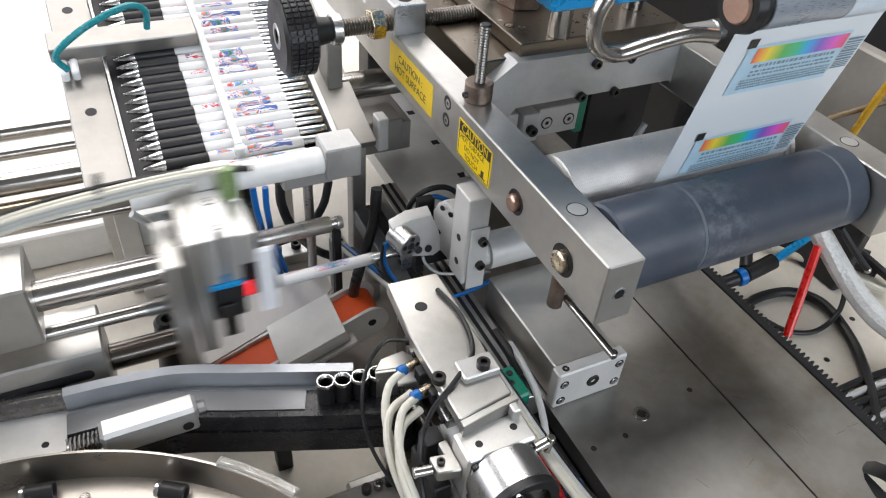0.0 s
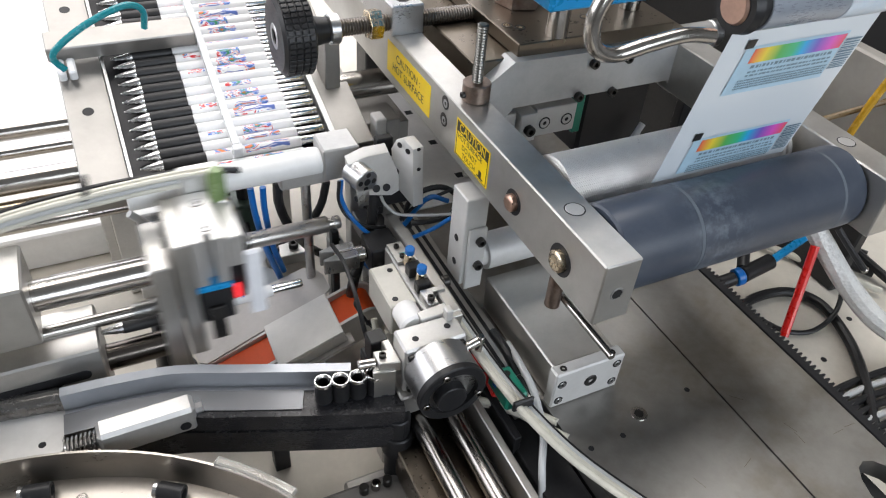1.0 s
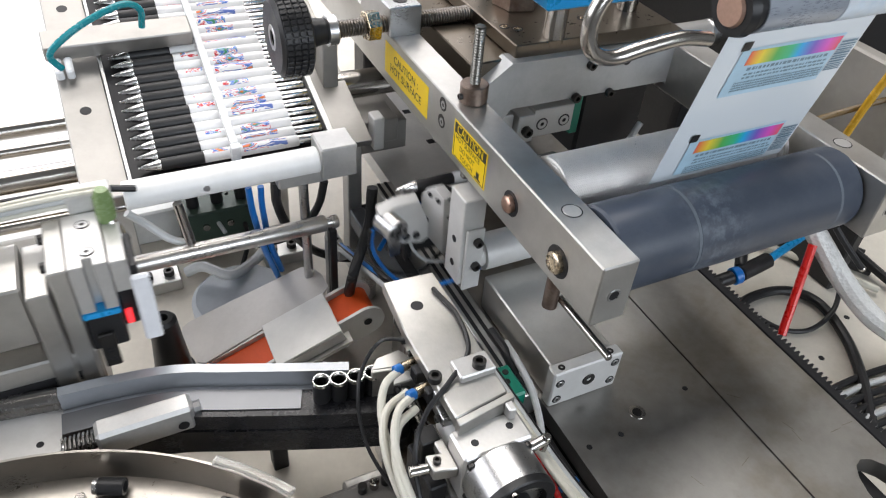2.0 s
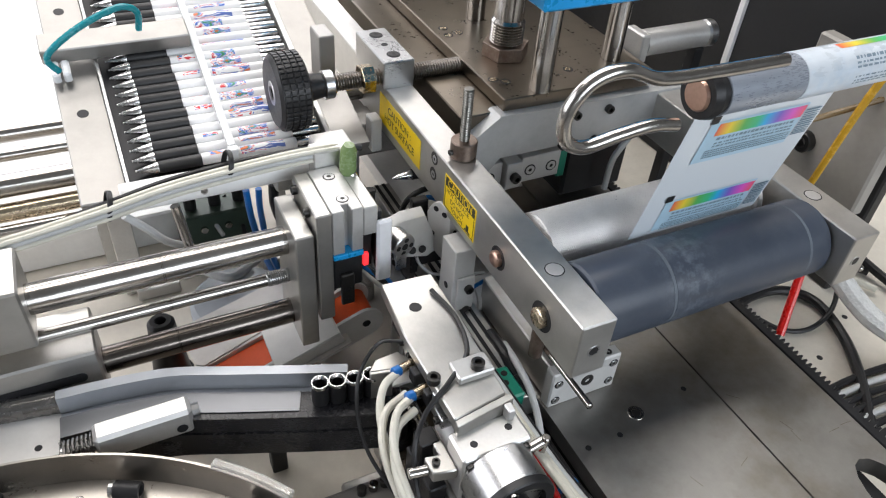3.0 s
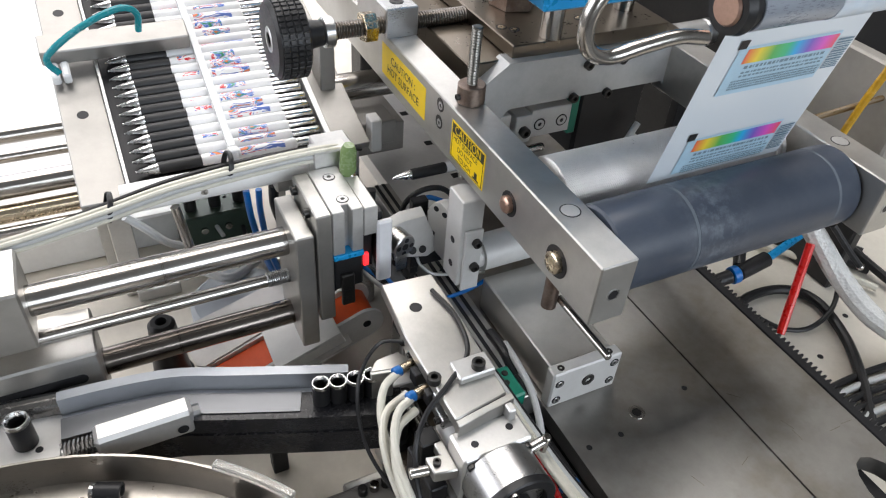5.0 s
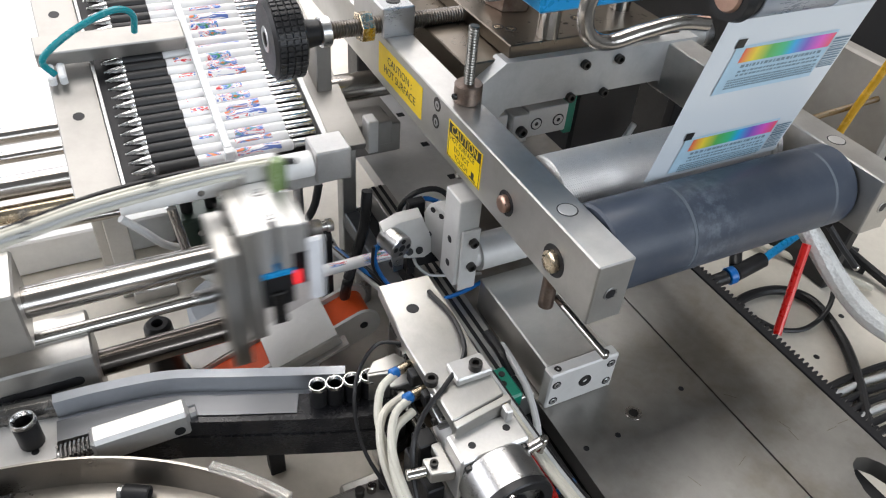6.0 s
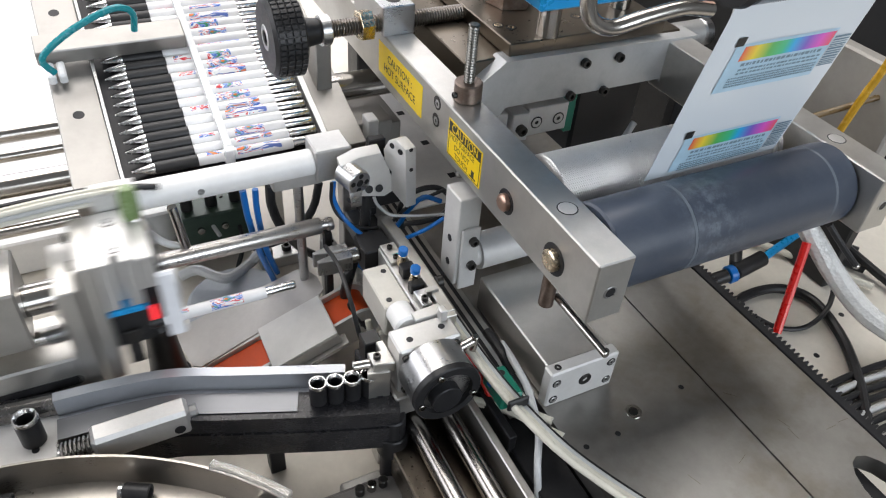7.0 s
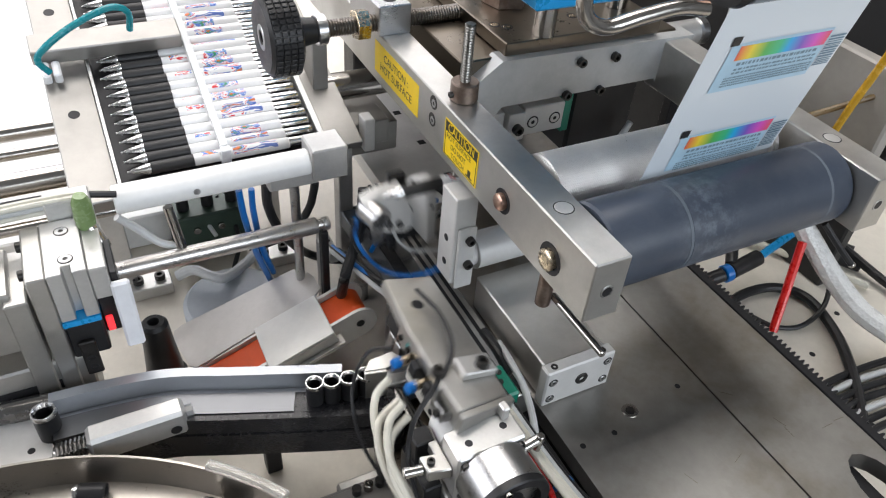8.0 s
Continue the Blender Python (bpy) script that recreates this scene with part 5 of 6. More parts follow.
def swing_unit():
    t = thing("swing_arm_unit", (162, 215, 0), "pneumatic swing arm unit on a linear slide", "robot arm")
    ax = (162, 226, 38)
    bm = B()
    box(bm, (139, 204, 14), (185, 226, 56), 1.5)
    body = part("rotary_body", bm, ALU_MATT, t, "pale rotary actuator body")
    for x, y in ((150, 213), (175, 216)):
        bm = B()
        cyl(bm, (x, y, 55.8), (x, y, 56.2), 2.4, 18, 0.05)
        part("drilled_hole", bm, BLACKSTEEL, body)
    for x, z in ((143.5, 19), (143.5, 50), (180.5, 50)):
        bm = B()
        socket_screw(bm, (x, 204.2, z), (0, -1, 0), 2.8)
        part("cap_screw", bm, BOLT, body)
    bm = B()
    cyl(bm, (162, 203.8, 36), (162, 179.5, 36), 24, 64, 1)
    disc = part("rotary_disc", bm, ALU, t, "bright rotary disc")
    bm = B()
    cyl(bm, (162, 181, 36), (162, 175, 36), 24.4, 64, 0.8, 18)
    part("disc_ring", bm, BLACKPL, disc)
    bm = B()
    cyl(bm, (160, 184, 34), (160, 172, 34), 11, 40, 0.6)
    part("disc_core", bm, BLACKSTEEL, disc)
    for a in (110, 190, 340):
        r = math.radians(a)
        bm = B()
        socket_screw(bm, (162 + 20 * math.cos(r), 176, 36 + 20 * math.sin(r)), (0, -1, 0), 2.6)
        part("cap_screw", bm, CHROME, disc)
    bm = B()
    prism(bm, [(124, 212), (138.8, 209), (138.8, 232), (133, 232), (133, 223), (124, 225)], 33, 42, "z", 0.8)
    sb = part("side_bracket", bm, ALU_Y, t)
    bm = B()
    socket_screw(bm, (128.5, 218, 42), (0, 0, 1), 2.6)
    part("cap_screw", bm, BOLT, sb)
    bm = B()
    cyl(bm, (124, 219, 37), (112, 221, 37), 3.6, 18, 0.6)
    part("side_fitting", bm, CHROME, sb)
    bm = B()
    box(bm, (126, 233, 16), (138.6, 246, 40), 0.8)
    part("sensor_block", bm, BLACKPL, t)
    bm = B()
    prism(bm, [(160, 226.2), (178, 226.2), (182, 230), (182, 236), (160, 234)], 54, 58, "z", 0.5)
    lug = part("stop_lug", bm, ALU_MATT, t)
    bm = B()
    box(bm, (176, 219, 56.2), (181, 226, 66), 0.8)
    part("lug_ear", bm, ALU_MATT, lug)
    # fitting and lines on the disc side
    p = (210.7, 205.0, 13.0)
    bm = B()
    cyl(bm, (186, 206, 40), (199, 206, 44), 3.4, 20, 0.6)
    cyl(bm, (196, 206, 30), (197, 205, 48), 2.6, 16, 0.5)
    part("elbow_fitting", bm, CHROME, t)
    bm = B()
    sweep(bm, [(196, 206, 30), (199, 200, 16), (205, 190, -2), (208, 176, -24)], 2.2, 10)
    part("red_hose", bm, RED, t)
    # support carriage under the rotary body
    bm = B()
    box(bm, (136, 200, -6), (188, 262, 13.5), 1)
    part("slide_saddle", bm, ALU_Y, t)
    bm = B()
    box(bm, (124, 214, -40), (136, 250, 20), 1)
    part("side_guard", bm, BLACKSTEEL, t)
    # the arm itself, turning about the disc's axis
    bm = B()
    prism(bm, [(143, 226), (181, 232), (184, 300), (184, 348), (146, 350), (142, 300)], 58, 67, "z", 0.8)
    arm = pivot_part("swing_arm", bm, ALU_Y, t, ax, "flat aluminium swing arm")
    bm = B()
    box(bm, (148, 228, 44), (178, 313.8, 57.8), 1)
    part("arm_beam", bm, ALU_MATT, arm)
    bm = B()
    box(bm, (149, 250, 24), (177, 296, 43.8), 1.2)
    cover = part("arm_cover", bm, surface("cream_painted_cover", (0.62, 0.6, 0.54), 0.45, 0, 300, var=0.05, stain=0.25), arm, "cream painted arm cover")
    for y, z in ((258, 30), (288, 38)):
        bm = B()
        cyl(bm, (149.2, y, z), (148.6, y, z), 2.2, 18, 0.1)
        part("drilled_hole", bm, BLACKSTEEL, cover)
    bm = B()
    spin(bm, (152, 230, 33), (152, 249.5, 33), [(0, 0), (0, 8), (2, 9.5), (18, 9.5), (19.5, 8.5), (19.5, 0)], 28)
    part("damper", bm, WHITE, arm, "short white damper barrel")
    bm = B()
    prism(bm, [(236, 46), (252, 46), (252, 64), (247, 64), (247, 54), (236, 54)], 140.5, 147.8, "x", 0.5)
    brk = part("angle_bracket", bm, ALU, arm)
    bm = B()
    socket_screw(bm, (140.5, 241, 50), (-1, 0, 0), 2.6)
    part("cap_screw", bm, BOLT, brk)
    bm = B()
    box(bm, (139, 255, 46), (147.8, 262, 57), 0.8)
    part("sensor_block", bm, BLACKPL, arm)
    bm = B()
    box(bm, (138, 272, 47), (147.8, 281, 57.5), 0.8)
    part("valve_block", bm, BLACKSTEEL, arm)
    bm = B()
    box(bm, (145.2, 290, 45), (147.9, 313, 57), 0.4)
    tab = part("side_tab", bm, ALU_Y, arm)
    for y in (295, 307):
        bm = B()
        socket_screw(bm, (145.2, y, 51), (-1, 0, 0), 2.2)
        part("cap_screw", bm, BOLT, tab)
    bm = B()
    box(bm, (151, 314, 34), (175, 340, 57.8), 1.2)
    part("gripper_head", bm, BLACKSTEEL, arm, "dark gripper head")
    bm = B()
    box(bm, (145, 296, 50), (181, 299.8, 57.8), 0.4)
    part("teal_gasket", bm, surface("teal_gasket", (0.0, 0.3, 0.3), 0.4), arm)
    for y0 in (320, 331):
        bm = B()
        prism(bm, [(y0, 26), (y0 + 8, 26), (y0 + 8, 10), (y0 + 5, -2), (y0 + 2, -2), (y0, 10)], 156, 170, "x", 0.6)
        part("gripper_finger", bm, ALU, arm)
    bm = B()
    cyl(bm, (163, 329, 34), (163, 329, 8), 6.5, 24, 0.8)
    part("gripper_cup", bm, CHROME, arm)
    for p, r in (((143.5, 257.1, 67.0), 4.4), ((171.4, 252.8, 73.0), 4.4)):
        bm = B()
        socket_screw(bm, (p[0], p[1], 66.8 if r == 4.4 and p[0] < 165 else 73), (0, 0, 1), r)
        part("cap_screw", bm, BOLT, arm)
    h = (159.5, 320.3, 67.0)
    bm = B()
    cyl(bm, (h[0], h[1], 66.9), (h[0], h[1], 67.2), 4.4, 24, 0.05)
    part("drilled_hole", bm, BLACKSTEEL, arm)
    a, b = (156.5, 254.8, 70.0), (181.5, 254.4, 70.0)
    bm = B()
    box(bm, (a[0], b[1] - 7, 67.2), (b[0], b[1] + 9, 73), 1)
    part("cable_clamp", bm, ALU_MATT, arm)
    bm = B()
    prism(bm, [(143, 226), (184, 232), (184, 227), (143, 221)], 52, 66, "z", 0.5)
    part("arm_root", bm, ALU_Y, arm)
    for k, (y, z) in enumerate(((288, 52), (266, 52))):
        bm = B()
        cyl(bm, (146, y, z), (134, y - 3, z), 3.2, 18, 0.6)
        f = part("push_fitting", bm, BRASS, arm)
        bm = B()
        cyl(bm, (134, y - 3, z), (128, y - 4, z), 3.7, 18, 0.8)
        part("fitting_ring", bm, BLUE, f)
    for k, (y, z, dx) in enumerate(((284, 52, 0), (262, 52, 0), (270, 46, -4), (256, 46, -2))):
        bm = B()
        sweep(bm, [(132, y, z), (118 + dx, y - 8, z - 2), (110 + dx, y - 26, z - 14), (112 + dx, y - 52, z - 34), (120 + dx, y - 84, z - 60), (124, y - 120, z - 80)], 2.7, 10)
        SWING_HOSES.append(pivot_part("cream_hose", bm, CREAM, t, ax))
    bm = B()
    sweep(bm, [(176, 330, 69), (180, 300, 69), (172, 268, 71), (150, 250, 70), (130, 240, 60), (118, 226, 40), (116, 200, 10), (124, 170, -20)], 1.7, 8)
    SWING_HOSES.append(pivot_part("black_cable", bm, BLACKPL, t, ax))
    bm = B()
    sweep(bm, [(143, 300, 60), (126, 306, 58), (106, 290, 44), (100, 260, 20), (112, 220, 0), (130, 180, -20)], 1.3, 8)
    SWING_HOSES.append(pivot_part("black_cable", bm, BLACKPL, t, ax))
    # supply lines that trail behind the unit
    for k, (mt, r) in enumerate(((CREAM, 2.6), (CREAM, 2.4), (GREYHOSE, 2.4), (BLACKPL, 1.6))):
        bm = B()
        d = 4.0 * k
        sweep(bm, [Vector(q) + Vector((d * 0.9, -90 + d * 0.5, -0.5 * d)) for q in ((191.2, 432.2, 30.0), (186.4, 387.6, 40.0), (191.1, 355.8, 36.0), (196.5, 275.0, 30.0), (209.5, 219.7, 22.0), (231.0, 182.0, 10.0), (262.0, 128.0, 6.0), (300.0, 70.0, 6.0))], r, 10)
        part("supply_hose", bm, mt, t)
    bm = B()
    q = Vector((200.4, 246.0, 28.0)) - Vector((0, 90, 0))
    box(bm, q + Vector((-3, -1.5, -5)), q + Vector((13, 1.5, 4)), 2)
    part("cable_tie", bm, BLACKPL, t)
    for k in range(2):
        bm = B()
        sweep(bm, [(190, 206 - 3 * k, 30), (198 + k, 196, 24), (203 + 2 * k, 184, 18)], 1.9, 10)
        part("red_hose", bm, RED, t)
        bm = B()
        cyl(bm, (203 + 5 * k, 186, 18), (210 + 5 * k, 164, 14), 4.2, 18, 0.8)
        f = part("line_connector", bm, BLACKPL, t)
        for u, v in (((203 + 5 * k, 187, 18.2), (204 + 5 * k, 183, 17.5)), ((210 + 5 * k, 165, 14), (211 + 5 * k, 161, 13.5))):
            bm = B()
            cyl(bm, u, v, 4.6, 18, 0.6)
            part("connector_ring", bm, BLUE, f)
    return t, arm


SWING, ARM = swing_unit()


def slide_base():
    t = thing("linear_slide", (162, 200, -99), "linear slide with two polished rods", "slide")
    for x in (150, 174):
        bm = B()
        cyl(bm, (x, 40, -16), (x, 330, -16), 7, 28)
        part("slide_rod", bm, surface("slide_shaft", (0.3, 0.285, 0.27), 0.2, 1.0, 300, (12, 1, 12), 0.15, 0.02, 0.3, 0.06), t)
    bm = B()
    box(bm, (188, 30, -30), (194, 330, -4), 0.8)
    part("side_strip", bm, ALU_Y, t)
    bm = B()
    box(bm, (130, 30, -60), (186, 330, -30), 1)
    part("base_block", bm, DARKSTEEL, t)
    for y in (34, 322):
        bm = B()
        box(bm, (134, y - 6, -99), (190, y + 8, -5), 1)
        part("end_block", bm, ALU_MATT, t)


slide_base()


# ---- the pen shuttle ----
def shuttle():
    t = thing("pen_shuttle", (179, 482, 17), "small aluminium pen shuttle with drilled nest", "shuttle")
    home = Vector((19, 52, -38))

    def moved(bm):
        bmesh.ops.translate(bm, vec=home * K, verts=bm.verts)
        return bm

    def plate(pts, off, bev=0.6):
        bm = B()
        va = [bm.verts.new(Vector(p) * K) for p in pts]
        vb = [bm.verts.new((Vector(p) + Vector(off)) * K) for p in pts]
        n = len(pts)
        bm.faces.new(va)
        bm.faces.new(vb[::-1])
        for i in range(n):
            bm.faces.new((va[i], vb[i], vb[(i + 1) % n], va[(i + 1) % n]))
        bmesh.ops.recalc_face_normals(bm, faces=bm.faces)
        bmesh.ops.bevel(bm, geom=bm.edges[:], offset=bev * K, segments=2, profile=0.6, affect="EDGES")
        return moved(bm)

    def holes(host, spots, w):
        for p, r in spots:
            bm = B()
            w = Vector(w).normalized()
            cyl(bm, Vector(p) - w * 0.2, Vector(p) + w * 0.25, r, 16, 0.05)
            part("drilled_hole", moved(bm), BLACKSTEEL, host)
    # bored nest on a slanted plate
    back = part("nest_plate", plate([(152.1, 440.0, 108.1), (168.0, 444.0, 110.3), (186.5, 444.0, 110.4), (201.2, 444.0, 73.9), (188.3, 440.0, 71.3), (168.9, 440.0, 76.1), (153.7, 440.0, 92.2)], (0, 9, 3)), PALE, t)
    c = Vector((162.9, 428.0, 98.0))
    d = Vector((157.7, 446.0, 98.9))
    w = (c - d).normalized()
    bm = B()
    spin(bm, d, c, [(0, 0), (0, 10), ((c - d).length - 0.8, 10), ((c - d).length, 9.2), ((c - d).length, 0)], 28)
    nest = part("nest_body", moved(bm), ALU, t, "bright turned nest with five bores")
    u = w.cross(Vector((0, 0, 1))).normalized()
    v = u.cross(w)
    holes(nest, [(c, 3.0)] + [(c + u * x + v * z, 2.1) for x, z in ((6.2, 1), (-6.2, -1), (1, -6), (-1, 6))], w)
    holes(back, [((174.9, 439.5, 81.6), 3.2), ((183.5, 439.5, 80.6), 3.2)], (0, -1, 0.3))
    stem = part("lower_pin", plate([(154.0, 426.0, 92.0), (164.8, 428.0, 91.2), (164.4, 428.0, 76.3), (155.3, 426.0, 77.3)], (2, 9, 0), 0.8), ALU, t)
    holes(stem, [(Vector((155.0, 430.0, 82.7)), 2.6)], (-1, -0.4, 0))
    # tall jaw, broad face turned to the nest
    jaw = part("upright_jaw", plate([(200.5, 430.0, 118.0), (203.1, 430.0, 62.7), (193.0, 446.0, 76.7), (191.7, 452.0, 107.6), (195.4, 450.0, 116.3), (198.4, 444.0, 120.2)], (9.5, 1.5, 0), 0.7), PALE, t)
    holes(jaw, [((205.2, 429.8, 117.2), 1.6), ((206.1, 429.8, 98.9), 1.6)], (0, -1, 0))
    j = Vector((201.1, 431.0, 114.3))
    k = Vector((193.8, 446.0, 114.4))
    side = (k - j).cross(Vector((0, 0, 1)))
    if side.x > 0:
        side = -side
    holes(jaw, [(j.lerp(k, 0.3) + Vector((-0.2, 0, -1)), 2.4), (j.lerp(k, 0.8) + Vector((-0.2, 0, 1)), 2.4)], side)
    # black block fills the cavity behind the nest with shade
    bm = B()
    p = Vector((191.1, 462.0, 101.7))
    box(bm, p - Vector((7, 0, 9)), p + Vector((7, 8, 9)), 1)
    part("cavity_block", moved(bm), BLACKSTEEL, t, "black block standing in for the shaded cavity behind the nest")
    bm = B()
    box(bm, (176, 444, 58), (206, 462, 92), 1.5)
    part("shuttle_base", moved(bm), BLACKSTEEL, t)
    bm = B()
    box(bm, (197, 500, 10), (204, 508, 50), 1)
    part("column", bm, BLACKSTEEL, t)
    for k, mt in enumerate((BLUE, BLACKPL, GREYHOSE)):
        bm = B()
        sweep(bm, [(((147.8, 444.0, 93.0), (146.1, 440.0, 79.1), (151.8, 432.0, 64.0), (166.9, 428.0, 45.6), (188.3, 420.0, 40.4), (207.3, 408.0, 53.6), (222.2, 400.0, 68.5)),
                    ((145.3, 442.0, 93.9), (144.2, 440.0, 76.8), (150.2, 434.0, 63.0), (168.4, 432.0, 50.4), (191.6, 440.0, 41.6), (215.2, 448.0, 49.2), (245.1, 446.0, 59.1)),
                    ((179.8, 442.0, 71.5), (183.1, 440.0, 63.1), (192.5, 436.0, 54.3), (208.0, 432.0, 51.9), (221.6, 428.0, 51.2), (235.2, 424.0, 51.7)))[k][i] for i in range(6 if k == 2 else 7)], 1.7 - 0.2 * k, 10)
        part("hose", moved(bm), mt, t)
    return t


SHUTTLE = shuttle()


def moving_pen(seed):
    p = pen(seed, "pens in the machine")
    ORIGIN[p] = Vector((0, 0, 0))
    return p


FEED_SLEEVE = sleeve((-86.9, 358.2, 4.2), "sleeves on the feed rail", 1.25)
PEN_A, PEN_B, PEN_C = moving_pen(3), moving_pen(2), moving_pen(5)


# ---- hoses and small parts below the guide tube ----
def under_tube():
    hose("blue_hose", [(83.3, 470.0, 83.4), (85.0, 470.0, 55.6), (92.7, 480.0, 10.1), (104.4, 500.0, -36.2), (112.8, 520.0, -70.5)], 2.6, BLUE, "dark blue air hose under the guide tube")
    hose("blue_hose", [(93.6, 474.0, 79.3), (93.3, 474.0, 56.2), (98.7, 484.0, 11.5), (110.6, 504.0, -38.2)], 2.6, BLUE, "dark blue air hose under the guide tube")
    hose("black_hose", [(111.1, 500.0, 62.2), (111.2, 500.0, 38.9), (120.4, 500.0, 8.7), (152.4, 545.6, -60.0), (180.5, 533.5, -70.0), (223.1, 532.5, -80.0)], 4.2, BLACKPL, "thick black hose looping under the guide tube")
    hose("black_hose", [(153.0, 500.0, 53.5), (147.0, 500.0, 29.7), (133.4, 500.0, 11.4), (131.4, 572.3, -60.0), (109.6, 594.6, -80.0)], 3.6, BLACKPL, "black hose under the guide tube")
    hose("black_hose", [(177.3, 450.0, 74.1), (173.1, 445.0, 44.4), (163.8, 440.0, 20.6), (150.9, 430.0, -5.0), (162.9, 477.2, -95.0)], 4.6, BLACKPL, "thick black hose dropping to the bed")
    hose("grey_hose", [(-4.8, 470.0, 82.2), (8.0, 470.0, 66.7), (19.4, 465.0, 55.3), (30.5, 462.0, 49.9)], 3.0, GREYHOSE, "short grey hose under the guide tube")
    hose("grey_hose", [(31.5, 556.0, -60.0), (47.1, 552.6, -55.0), (69.5, 537.2, -60.0), (96.1, 561.0, -70.0), (108.5, 562.2, -60.0)], 5.0, GREYHOSE, "grey hose lying on the machine bed")
    hose("grey_hose", [(59.8, 646.0, -40.0), (71.1, 625.4, -50.0), (78.8, 601.6, -60.0)], 2.2, GREYHOSE, "thin grey hose under the guide tube")
    hose("black_cable", [(90.0, 640.3, -40.0), (99.7, 627.0, -55.0), (99.5, 597.2, -70.0), (85.5, 568.0, -80.0)], 2.4, BLACKPL, "black cable under the guide tube", "cable")
    dark = surface("dark_green_housing", (0.035, 0.06, 0.045), 0.45, 0.1, 200, var=0.2)
    p, q = (40.9, 606.2, -60.0), (101.1, 623.1, -60.0)
    t = thing("valve_block", (p[0], p[1], -99), "dark green valve block on the machine bed", "valve block")
    bm = B()
    box(bm, (p[0], q[1] - 10, -99), (q[0] + 10, q[1] + 50, -40), 2)
    part("block_body", bm, dark, t)
    for k in range(3):
        x = p[0] + 14 + 24 * k
        bm = B()
        cyl(bm, (x, q[1] + 6, -40), (x, q[1] + 6, -22), 6, 20, 1)
        part("valve_knob", bm, BLACKPL, t)
        bm = B()
        cyl(bm, (x + 8, q[1] - 10, -56), (x + 8, q[1] - 14, -56), 3.6, 18, 0.5)
        part("port", bm, CHROME, t)
    for k, a in enumerate(((7.8, 593.2, -99.0), (-18.3, 729.5, -99.0), (131.5, 592.6, -99.0))):
        t = thing("bed_bracket", (a[0], a[1], -99), "small drilled aluminium bracket on the bed", "bracket", "bed brackets")
        bm = B()
        box(bm, (a[0] - 20, a[1] - 16, -99), (a[0] + 20, a[1] + 16, -86), 1)
        part("bracket_body", bm, ALU_MATT, t)
        for dx in (-10, 10):
            bm = B()
            socket_screw(bm, (a[0] + dx, a[1] - 4, -86), (0, 0, 1), 5)
            part("cap_screw", bm, BOLT, t)
    a = (159.9, 505.6, -0.0)
    t = thing("stop_bracket", (a[0], a[1], -99), "white drilled stop bracket", "bracket")
    bm = B()
    box(bm, (a[0] - 4, a[1] - 30, -20), (a[0] + 4, a[1] + 10, -8), 0.8)
    part("bracket_arm", bm, ALU_MATT, t)
    bm = B()
    box(bm, (a[0] - 4, a[1] + 4, -99), (a[0] + 4, a[1] + 12, -20), 0.8)
    part("bracket_leg", bm, ALU_MATT, t)
    for dy in (-24, -12, 0):
        bm = B()
        cyl(bm, (a[0], a[1] + dy, -8), (a[0], a[1] + dy, -7.7), 2.2, 14, 0.05)
        part("drilled_hole", bm, BLACKSTEEL, t)
    a = (74.3, 517.6, -70.0)
    bm = B()
    spin(bm, (a[0], a[1], -99), (a[0], a[1], 0), [(0, 0), (0, 46), (26, 46), (30, 42), (30, 0)], 48)
    solo("grey_motor_cover", bm, surface("grey_plastic_cover", (0.38, 0.41, 0.44), 0.4, 0, 200, var=0.05), (a[0], a[1], -99), "round grey plastic motor cover under the tray", "cover")

    hose("black_hose", [(212.3, 455.0, 21.3), (206.9, 450.0, 48.4), (220.3, 450.0, 60.9), (239.7, 450.0, 60.2), (253.2, 450.0, 46.8), (249.2, 450.0, 29.4), (231.3, 452.0, 24.6), (214.2, 456.0, 23.8), (203.6, 462.0, 17.2)], 2.4, BLACKPL, "coiled black hose behind the stop post")
    hose("blue_hose", [(243.0, 446.0, 47.9), (226.5, 446.0, 56.2), (215.0, 448.0, 45.9), (206.0, 450.0, 30.5), (194.1, 452.0, 19.9), (186.6, 456.0, 1.1)], 2.2, BLUE, "coiled blue hose behind the stop post")


under_tube()


